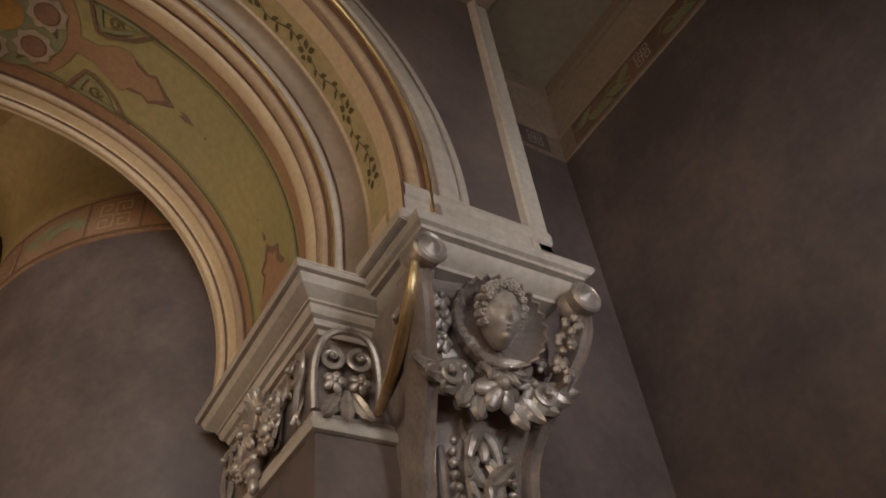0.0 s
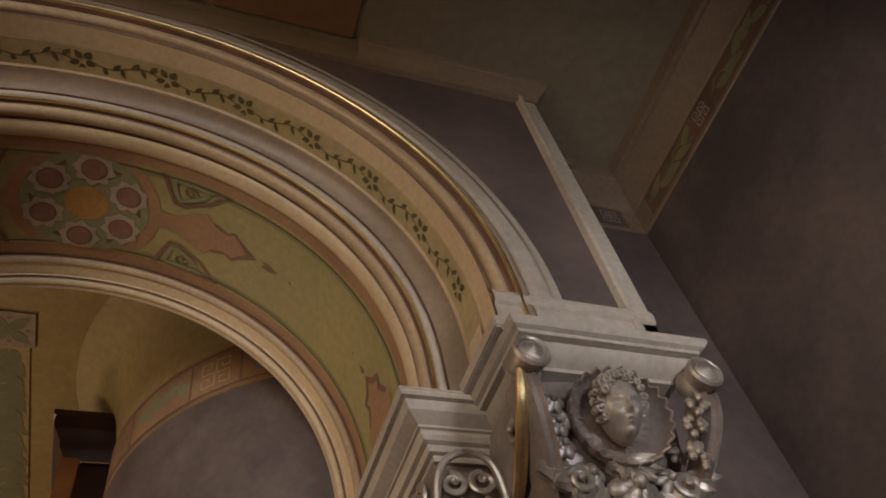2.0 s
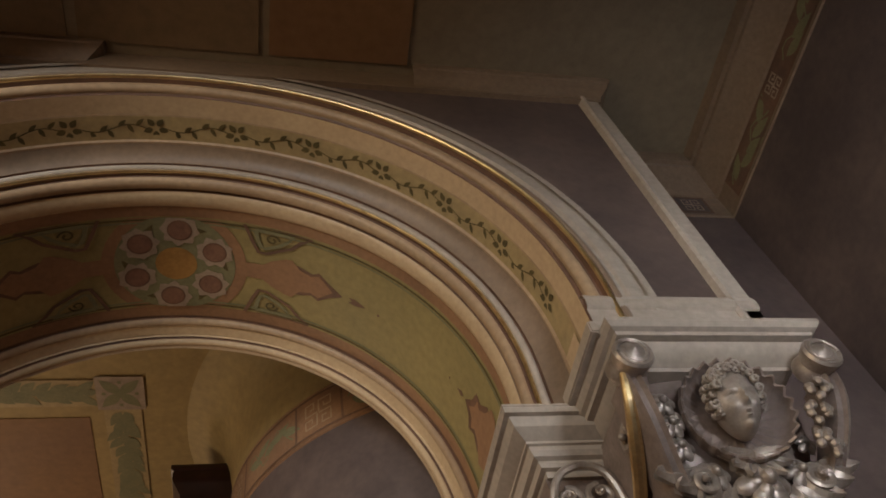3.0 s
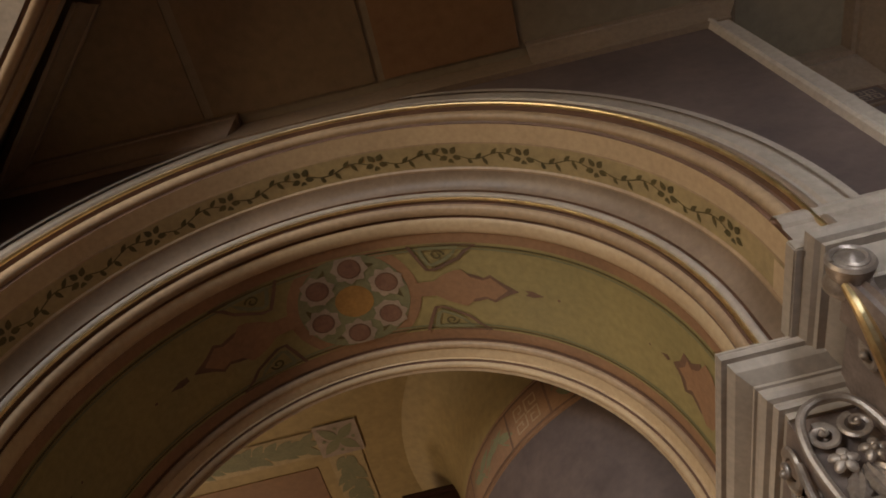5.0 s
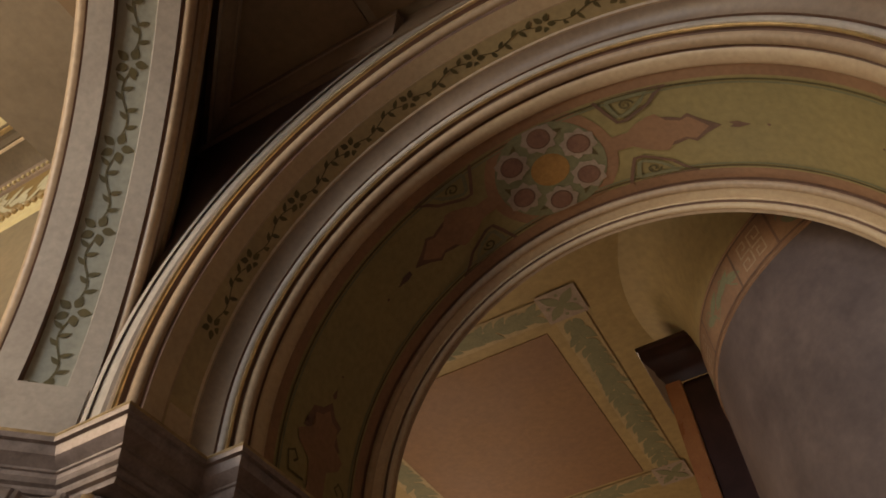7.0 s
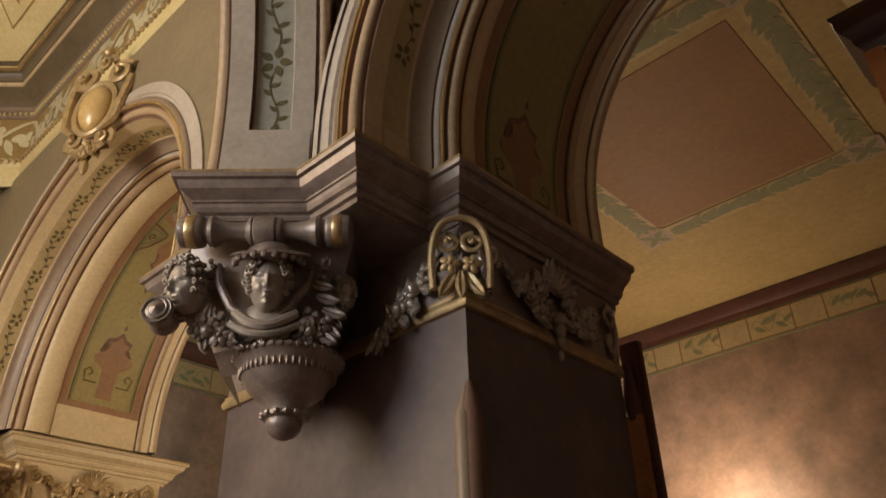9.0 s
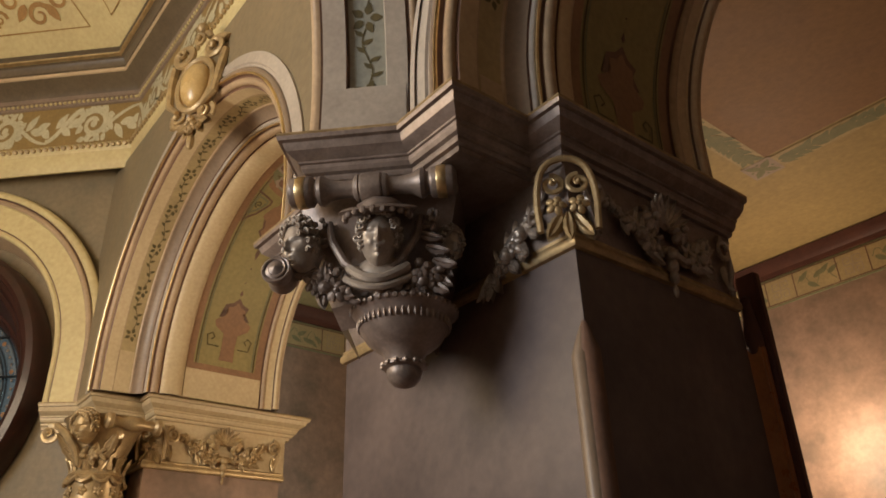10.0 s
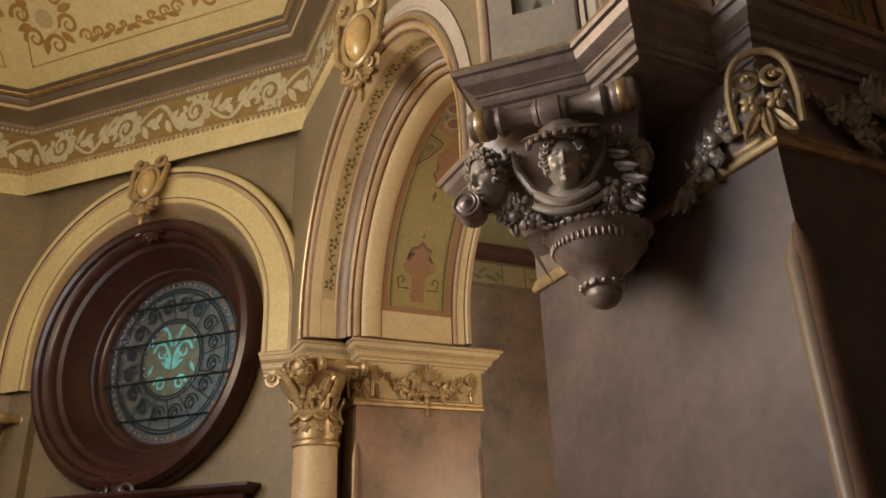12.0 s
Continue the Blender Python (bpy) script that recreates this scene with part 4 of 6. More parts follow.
for k in range(5):
    bm = bmesh.new()
    for s in (-1, 1):
        carved_leaf(bm, s * 0.012, 3.02 - 0.15 * k, radians(90 - s * 50), 0.13, 0.085, 2.10, 0.5, 5)
        carved_leaf(bm, s * 0.02, 2.99 - 0.15 * k, radians(-90 + s * 35), 0.13, 0.07, 2.11, 0.4, 5)
    blob(bm, (0, 2.085, 3.0 - 0.15 * k), (0.024, 0.024, 0.045), None, 8, 6)
    part("acanthus", bm, BRONZE, corbel, "silvered acanthus leaves")

# ---- swags and corner scrolls on the impost friezes ----
def GROW(k):
    """Enlarges an impost ornament about the middle of its frieze."""
    return Matrix.Translation((0, 0, 3.35)) @ Matrix.Scale(k, 4) @ Matrix.Translation((0, 0, -3.35))


def corner_scroll(parent_name, label, m, material):
    t = thing(parent_name, label, "ornament", m @ GROW(1.3), group="impost ornaments")
    bm = bmesh.new()
    for s in (-1, 1):
        pts = [(s * 0.10, -0.02, 3.24), (s * 0.105, -0.03, 3.36), (s * 0.09, -0.045, 3.45), (s * 0.055, -0.055, 3.50), (s * 0.0, -0.06, 3.515)]
        tube(swing(pts), 0.013, 8, bm)
        scroll(bm, s * 0.048, 3.425, 0.042, 1.5, s, 1.5, 0.2, -0.01)
    part("arched_scroll", bm, material, t, "double arched scroll")
    bm = bmesh.new()
    rosette(bm, -0.04, 3.335, 0.04, -0.03)
    rosette(bm, 0.04, 3.335, 0.04, -0.03)
    for s in (-1, 1):
        carved_leaf(bm, s * 0.02, 3.31, -math.pi / 2 + s * 0.5, 0.12, 0.06, -0.01)
    carved_leaf(bm, 0, 3.31, -math.pi / 2, 0.12, 0.05, -0.02)
    part("flower_drop", bm, material, t, "flower pair and leaf drop")
    return t


def swag(name, label, m, w, material, seed=5):
    t = thing(name, label, "ornament", m @ GROW(1.22), group="impost ornaments")
    h = w / 2 / 1.22
    for s in (-1, 1):
        bm = bmesh.new()
        festoon(bm, (s * (h - 0.17), 3.42), (s * 0.05, 3.29), 0.05, 0.055, -0.005, seed + s)
        part("festoon", bm, material, t, "leaf and fruit festoon")
        bm = bmesh.new()
        scroll(bm, s * (h - 0.07), 3.44, 0.06, 1.57, -s, 1.5, 0.2)
        tube([(s * (h - 0.015), -0.02, 3.42), (s * (h - 0.03), -0.03, 3.34), (s * (h - 0.06), -0.025, 3.26), (s * (h - 0.04), -0.015, 3.22)], [0.013, 0.014, 0.012, 0.006], 7, bm)
        rosette(bm, s * (h - 0.17), 3.43, 0.045)
        carved_leaf(bm, s * (h - 0.06), 3.36, -math.pi / 2, 0.13, 0.06)
        part("end_scroll", bm, material, t, "end scroll with flower")
    bm = bmesh.new()
    carved_rose(bm, -0.095, 3.42, 0.07, -0.02)
    carved_rose(bm, 0.095, 3.42, 0.07, -0.02)
    for k in range(7):
        carved_leaf(bm, 0, 3.40, radians(30 + 20 * k), 0.15, 0.055, -0.03, 0.4)
    part("bouquet", bm, material, t, "flower bouquet")
    bm = bmesh.new()
    for k in range(3):
        blob(bm, (0, -0.035, 3.28 - 0.05 * k), (0.036 - 0.008 * k, 0.036 - 0.008 * k, 0.034), None, 10, 7)
    for s in (-1, 1):
        tube([(s * 0.02, -0.03, 3.30), (s * 0.08, -0.04, 3.27), (s * 0.10, -0.04, 3.32), (s * 0.06, -0.05, 3.34)], [0.018, 0.02, 0.018, 0.01], 7, bm)
    blob(bm, (0, -0.03, 3.12), (0.012, 0.012, 0.03), None, 8, 6)
    part("pendant", bm, material, t, "carved pendant drop")
    return t


swag("impost_swag", "dark bronze carved swag on the shaded pier jamb", pose(JL + 0.006, 3.02, 0, 0, 0, 90), 1.22, BRONZE, 5)
swag("impost_swag", "silvered carved swag on the pier jamb beside the turret room", pose(JR - 0.006, 2.88, 0, 0, 0, -90), 0.98, BRONZE, 9)
swag("impost_swag", "gilt carved swag on the far pier of the hall", pose(-7.565, 3.12, 0, 0, 0, 90), 1.24, CARVED_GOLD, 13)
corner_scroll("impost_scroll", "gilt bronze double scroll at the pier corner", pose(JL - 0.02, FACE - 0.0, 0, 0, 0, 45), CARVED_GOLD)
corner_scroll("impost_scroll", "silvered double scroll with flowers on the dark pier", pose(JR + 0.12, FACE - 0.015, 0, 0, 0, -10), BRONZE)
corner_scroll("impost_scroll", "gilt double scroll on the far pier corner", pose(-7.59, 2.42, 0, 0, 0, 45), CARVED_GOLD)
t = thing("impost_festoon", "dark carved leaf festoon hanging on the pier front", "ornament", pose(0, FACE - 0.02, 0), group="impost ornaments")
bm = bmesh.new()
festoon(bm, (-2.26, 3.42), (-2.62, 3.16), 0.05, 0.07, 0, 21, 15)
for k in range(3):
    carved_leaf(bm, -2.62, 3.17, radians(-120 + 30 * k), 0.15, 0.06, -0.03, 0.3)
berries(bm, -2.62, 3.10, 0.04, 9, -0.02, 23)
rosette(bm, -2.29, 3.41, 0.05)
part("festoon", bm, BRONZE, t)
bm = bmesh.new()
festoon(bm, (-3.86, 3.42), (-3.5, 3.22), 0.05, 0.07, 0, 22)
scroll(bm, -3.9, 3.40, 0.06, 1.57, 1)
part("festoon", bm, CARVED_GOLD, t, "gilt carved festoon")


# ---- the hanging corbel on the middle pier ----
CORB = Matrix.Translation((-2.69, 1.63, 0)) @ Matrix.Rotation(radians(45), 4, "Z")
hanging = thing("hanging_corbel", "bronzed carved corbel with masks, fruit and a turned bowl", "corbel", CORB)
ROLL = Matrix.Translation((0, 0.03, 3.485)) @ Matrix.Rotation(radians(90), 4, "Y")
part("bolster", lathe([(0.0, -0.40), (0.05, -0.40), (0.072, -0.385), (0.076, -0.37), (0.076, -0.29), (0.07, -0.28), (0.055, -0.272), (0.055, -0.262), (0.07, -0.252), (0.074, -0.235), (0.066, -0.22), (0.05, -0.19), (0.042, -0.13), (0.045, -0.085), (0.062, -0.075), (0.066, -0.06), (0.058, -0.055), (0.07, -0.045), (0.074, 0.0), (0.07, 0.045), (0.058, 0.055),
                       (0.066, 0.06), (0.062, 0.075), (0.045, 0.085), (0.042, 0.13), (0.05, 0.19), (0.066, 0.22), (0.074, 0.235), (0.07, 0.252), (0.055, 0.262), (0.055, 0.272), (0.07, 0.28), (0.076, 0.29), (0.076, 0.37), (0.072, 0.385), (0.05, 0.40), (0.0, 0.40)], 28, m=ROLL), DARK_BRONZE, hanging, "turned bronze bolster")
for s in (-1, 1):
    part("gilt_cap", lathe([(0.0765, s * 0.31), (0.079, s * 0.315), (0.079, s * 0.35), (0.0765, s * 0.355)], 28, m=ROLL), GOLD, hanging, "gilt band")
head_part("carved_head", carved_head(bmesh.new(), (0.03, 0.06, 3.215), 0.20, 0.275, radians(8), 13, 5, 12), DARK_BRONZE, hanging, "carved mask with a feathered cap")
bm = bmesh.new()
TILT = Matrix.Rotation(radians(24), 4, "X")
blob(bm, (0.03, 0.02, 3.35), (0.185, 0.14, 0.022), TILT, 20, 8, 0.006, 2)
blob(bm, (0.03, 0.06, 3.385), (0.11, 0.10, 0.055), TILT, 16, 8, 0.006, 3)
for k in range(11):
    a = math.pi * (1.02 + 0.96 * k / 10)
    blob(bm, (0.03 + 0.15 * math.cos(a), 0.03 + 0.125 * math.sin(a), 3.315 - 0.02 * math.sin(math.pi * k / 10)), (0.017, 0.017, 0.020), None, 7, 5)
part("feather_cap", bm, DARK_BRONZE, hanging, "feathered cap")
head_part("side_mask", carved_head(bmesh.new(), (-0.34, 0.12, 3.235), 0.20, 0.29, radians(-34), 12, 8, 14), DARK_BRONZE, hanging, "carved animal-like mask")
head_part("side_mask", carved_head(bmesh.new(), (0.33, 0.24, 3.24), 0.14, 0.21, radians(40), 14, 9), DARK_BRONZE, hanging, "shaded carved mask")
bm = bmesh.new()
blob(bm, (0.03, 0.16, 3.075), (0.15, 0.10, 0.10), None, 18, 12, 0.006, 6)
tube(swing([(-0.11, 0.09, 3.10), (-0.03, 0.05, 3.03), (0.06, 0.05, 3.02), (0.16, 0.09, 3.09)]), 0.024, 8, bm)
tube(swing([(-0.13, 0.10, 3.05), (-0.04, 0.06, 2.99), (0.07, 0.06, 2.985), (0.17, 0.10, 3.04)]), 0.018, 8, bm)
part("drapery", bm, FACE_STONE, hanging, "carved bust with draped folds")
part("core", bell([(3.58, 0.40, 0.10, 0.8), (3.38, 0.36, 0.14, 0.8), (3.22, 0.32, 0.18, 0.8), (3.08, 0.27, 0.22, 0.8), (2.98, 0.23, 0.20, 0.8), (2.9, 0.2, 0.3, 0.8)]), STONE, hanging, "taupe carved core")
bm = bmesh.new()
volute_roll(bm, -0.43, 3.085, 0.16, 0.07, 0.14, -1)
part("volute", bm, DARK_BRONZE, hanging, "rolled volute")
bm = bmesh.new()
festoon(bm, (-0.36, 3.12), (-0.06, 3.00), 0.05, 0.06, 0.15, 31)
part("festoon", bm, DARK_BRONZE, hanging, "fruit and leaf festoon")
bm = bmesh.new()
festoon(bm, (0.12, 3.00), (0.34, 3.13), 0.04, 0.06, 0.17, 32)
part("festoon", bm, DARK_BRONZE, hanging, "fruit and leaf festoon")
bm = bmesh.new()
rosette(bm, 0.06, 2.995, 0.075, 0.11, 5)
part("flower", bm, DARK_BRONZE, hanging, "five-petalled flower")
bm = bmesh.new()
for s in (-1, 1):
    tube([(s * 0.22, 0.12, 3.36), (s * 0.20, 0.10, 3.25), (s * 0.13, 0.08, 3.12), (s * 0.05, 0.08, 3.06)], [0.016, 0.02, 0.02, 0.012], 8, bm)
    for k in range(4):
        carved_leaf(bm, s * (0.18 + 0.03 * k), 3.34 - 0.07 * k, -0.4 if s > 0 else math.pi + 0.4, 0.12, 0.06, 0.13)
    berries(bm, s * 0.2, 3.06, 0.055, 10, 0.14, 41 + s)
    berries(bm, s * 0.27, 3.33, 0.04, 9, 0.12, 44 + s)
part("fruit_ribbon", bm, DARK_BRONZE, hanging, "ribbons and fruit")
BOWL = Matrix.Translation((0.105, 0.315, 0))
part("bowl", lathe([(0.20, 2.97), (0.245, 2.955), (0.25, 2.94), (0.235, 2.925), (0.225, 2.915), (0.205, 2.86), (0.175, 2.81), (0.135, 2.775), (0.11, 2.76), (0.095, 2.735), (0.085, 2.715), (0.085, 2.705)], 36, m=BOWL), STONE, hanging, "turned taupe bowl")
bm = bmesh.new()
for i in range(40):
    a = 2 * math.pi * i / 40
    blob(bm, (0.105 + 0.243 * math.cos(a), 0.315 + 0.243 * math.sin(a), 2.945), (0.017, 0.017, 0.014), Matrix.Rotation(a, 4, "Z"), 6, 5)
part("beaded_rim", bm, DARK_BRONZE, hanging, "beaded rim")
bm = bmesh.new()
for i in range(48):
    a = 2 * math.pi * i / 48
    blob(bm, (0.105 + 0.214 * math.cos(a), 0.315 + 0.214 * math.sin(a), 2.885), (0.008, 0.009, 0.026), None, 6, 6)
part("gadroon_band", bm, STONE, hanging, "gadrooned band")
part("finial", lathe([(0.085, 2.71), (0.10, 2.70), (0.10, 2.685), (0.08, 2.675), (0.082, 2.66), (0.074, 2.63), (0.05, 2.605), (0.02, 2.592), (0, 2.59)], 24, m=BOWL), DARK_BRONZE, hanging, "silvered finial")
bm = bmesh.new()
for i in range(14):
    a = 2 * math.pi * i / 14
    blob(bm, (0.105 + 0.098 * math.cos(a), 0.315 + 0.098 * math.sin(a), 2.694), (0.016, 0.016, 0.014), None, 6, 5)
part("bead_ring", bm, DARK_BRONZE, hanging, "bead ring")


# ---- keystone cartouches ----
def cartouche(m, label):
    t = thing("keystone_cartouche", label, "keystone", m, group="keystone cartouches")
    bm = bmesh.new()
    blob(bm, (0, -0.05, 0), (0.105, 0.075, 0.16), None, 20, 14)
    part("boss", bm, BOSS, t, "glossy ochre oval boss")
    pts = [(0.135 * math.cos(2 * math.pi * i / 28), -0.05, 0.19 * math.sin(2 * math.pi * i / 28)) for i in range(29)]
    part("rim", tube(pts, 0.024, 8), CARVED_GOLD, t, "gilt rim")
    bm = bmesh.new()
    for s in (-1, 1):
        scroll(bm, s * 0.13, 0.25, 0.085, 0.6, s, 1.7, 0.24, -0.02)
        scroll(bm, s * 0.10, -0.22, 0.06, -0.8, s, 1.5, 0.24, -0.02)
        tube([(s * 0.2, -0.04, 0.2), (s * 0.19, -0.06, 0.05), (s * 0.17, -0.07, -0.12), (s * 0.09, -0.08, -0.2)], [0.03, 0.028, 0.024, 0.016], 8, bm)
    scroll(bm, 0, 0.36, 0.06, 0, 1, 1.5, 0.25, -0.03)
    blob(bm, (0, -0.06, 0.44), (0.04, 0.04, 0.04), None, 10, 7)
    part("strapwork", bm, CARVED_GOLD, t, "gilt strapwork scrolls")
    bm = bmesh.new()
    for k in range(5):
        carved_leaf(bm, 0, -0.22, radians(-150 + 30 * k), 0.16, 0.07, -0.02)
    berries(bm, 0, -0.30, 0.05, 9, -0.02, 51)
    blob(bm, (0, -0.03, -0.40), (0.024, 0.024, 0.06), None, 8, 6)
    part("leaf_drop", bm, CARVED_GOLD, t, "gilt leaf drop")
    return t


cartouche(pose(-5.55, 1.72, 5.97, 0, 0, 25) @ Matrix.Scale(1.45, 4), "cream and gilt keystone cartouche on the far painted arch")
cartouche(FRAME_D @ pose(D_MID - 0.07, 7.02, 6.25, -6) @ Matrix.Scale(1.3, 4), "cream and gilt keystone cartouche over the oval window")


# ---- column with mask capital in the hall's corner ----
def mask_column(m, label):
    t = thing("column", label, "column", m, group="hall columns")
    part("shaft", lathe([(0.27, 0), (0.27, 0.15), (0.22, 0.25), (0.215, 2.70)], 36), CREAM, t, "smooth cream shaft")
    part("astragal", lathe([(0.215, 2.70), (0.235, 2.71), (0.24, 2.73), (0.235, 2.75), (0.215, 2.76), (0.222, 2.775), (0.222, 2.79)], 36), CARVED_GOLD, t, "gilt astragal")
    part("neck", lathe([(0.222, 2.79), (0.225, 2.95), (0.24, 3.0), (0.25, 3.01), (0.24, 3.03), (0.21, 3.06), (0.22, 3.2), (0.28, 3.35), (0.34, 3.50), (0.36, 3.52)], 36), CARVED_GOLD, t, "carved gilt neck")
    bm = bmesh.new()
    for i in range(10):
        a = 2 * math.pi * i / 10
        q = bmesh.new()
        rosette(q, 0, 2.87, 0.05, -0.222)
        for k in (-1, 0, 1):
            carved_leaf(q, 0.03 * k, 3.02, radians(90 + 25 * k), 0.17, 0.07, -0.215, 0.5)
        tube([(-0.075, -0.225, 3.0), (-0.04, -0.25, 2.955), (0.0, -0.255, 2.94), (0.04, -0.25, 2.955), (0.075, -0.225, 3.0)], [0.014, 0.02, 0.022, 0.02, 0.014], 6, q)
        bmesh.ops.rotate(q, verts=q.verts, cent=(0, 0, 0), matrix=Matrix.Rotation(a, 3, "Z"))
        me = bpy.data.meshes.new("tmp")
        q.to_mesh(me)
        q.free()
        bm.from_mesh(me)
        bpy.data.meshes.remove(me)
    part("leafage", bm, CARVED_GOLD, t, "gilt leaf and rosette band")
    head_part("carved_head", carved_head(bmesh.new(), (0.0, -0.34, 3.40), 0.25, 0.30, radians(-12), 16, 61), CARVED_GOLD, t, "carved lion-like mask")
    bm = bmesh.new()
    lathe([(0.0, -0.26), (0.06, -0.26), (0.075, -0.24), (0.075, -0.2), (0.05, -0.18), (0.045, -0.1), (0.07, -0.05), (0.07, 0.05), (0.045, 0.1), (0.05, 0.18), (0.075, 0.2), (0.075, 0.24), (0.0, 0.26)], 20, bm, Matrix.Translation((0.34, -0.14, 3.46)) @ Matrix.Rotation(radians(45), 4, "Z") @ Matrix.Rotation(radians(90), 4, "Y"))
    part("bolster", bm, CARVED_GOLD, t, "turned gilt bolster")
    bm = bmesh.new()
    scroll(bm, -0.36, 3.36, 0.085, 1.2, -1, 1.6, 0.24, -0.25)
    tube([(-0.30, -0.30, 3.44), (-0.20, -0.30, 3.36), (-0.10, -0.28, 3.22), (-0.06, -0.25, 3.08)], [0.03, 0.035, 0.035, 0.02], 8, bm)
    carved_leaf(bm, -0.1, 3.12, 2.2, 0.3, 0.13, -0.2, 0.5)
    carved_leaf(bm, 0.1, 3.12, 0.9, 0.3, 0.13, -0.2, 0.5)
    festoon(bm, (-0.25, 3.28), (0.25, 3.28), 0.12, 0.06, -0.22, 71)
    part("corner_scroll", bm, CARVED_GOLD, t, "gilt corner scroll and leaves")
    return t


mask_column(pose(-7.68, 1.98, 0, 0, 0, 48), "cream column with a gilt carved mask capital beside the far pier")
mask_column(FRAME_D @ pose(D_MID - 2.25, 7.0, 0, 0, 0, 30), "cream column with a gilt carved mask capital beyond the oval window")


# ---- flat painted work, laid a few millimetres over its ground ----
def flat(polys, step=0.07):
    """A flat mesh of polygons (a, w), cut across so that it can be bent."""
    bm = bmesh.new()
    for i, p in enumerate(polys):
        vs = [bm.verts.new((a, w, (i % 11) * 0.00016)) for a, w in p]
        try:
            bm.faces.new(vs)
        except ValueError:
            pass
    bmesh.ops.triangulate(bm, faces=bm.faces)
    if step:
        lo, hi = min(v.co.x for v in bm.verts), max(v.co.x for v in bm.verts)
        for k in range(math.floor(lo / step) + 1, math.ceil(hi / step)):
            bmesh.ops.bisect_plane(bm, geom=bm.verts[:] + bm.edges[:] + bm.faces[:], plane_co=(k * step, 0, 0), plane_no=(1, 0, 0))
    return bm


def bend(bm, cx, cz, r):
    """Lays flat work on an arch's soffit: a runs from the crown, w is the depth; past the springing it hangs straight."""
    q = r * math.pi / 2
    for v in bm.verts:
        a, w, lift = v.co
        if abs(a) <= q:
            f = a / r
            v.co = (cx + (r - lift) * math.sin(f), w, cz + (r - lift) * math.cos(f))
        else:
            v.co = (cx + math.copysign(r - lift, a), w, cz - (abs(a) - q))
    return bm


def lift(bm, h):
    for v in bm.verts:
        v.co.z = h + (v.co.z if h >= 0 else -v.co.z)
    return bm


def ngon(x, y, r, n=24, turn=0.0, wave=0.0, lobes=0):
    return [(x + r * (1 + wave * math.cos(lobes * 2 * math.pi * i / n)) * math.cos(turn + 2 * math.pi * i / n), y + r * (1 + wave * math.cos(lobes * 2 * math.pi * i / n)) * math.sin(turn + 2 * math.pi * i / n)) for i in range(n)]


def ribbon(points, widths):
    """Quads along a line of points."""
    out, pts = [], [Vector(p) for p in points]
    sides = []
    for i, p in enumerate(pts):
        d = (pts[min(i + 1, len(pts) - 1)] - pts[max(i - 1, 0)]).normalized()
        w = (widths[i] if hasattr(widths, "__len__") else widths) / 2
        sides.append((p + Vector((-d.y, d.x)) * w, p - Vector((-d.y, d.x)) * w))
    for (a, b), (c, d) in zip(sides, sides[1:]):
        out.append([tuple(a), tuple(b), tuple(d), tuple(c)])
    return out


def petal(x, y, angle, length, width, n=8):
    ca, sa = math.cos(angle), math.sin(angle)
    pts = [(length * i / n, width / 2 * math.sin(math.pi * (i / n) ** 0.8)) for i in range(n + 1)] + [(length * i / n, -width / 2 * math.sin(math.pi * (i / n) ** 0.8)) for i in range(n - 1, 0, -1)]
    return [(x + ca * a - sa * b, y + sa * a + ca * b) for a, b in pts]


def mirror(polys, sx=1, sy=1, dx=0.0, dy=0.0):
    return [[(dx + sx * a, dy + sy * b) for a, b in p] for p in polys]


MID = 2.83


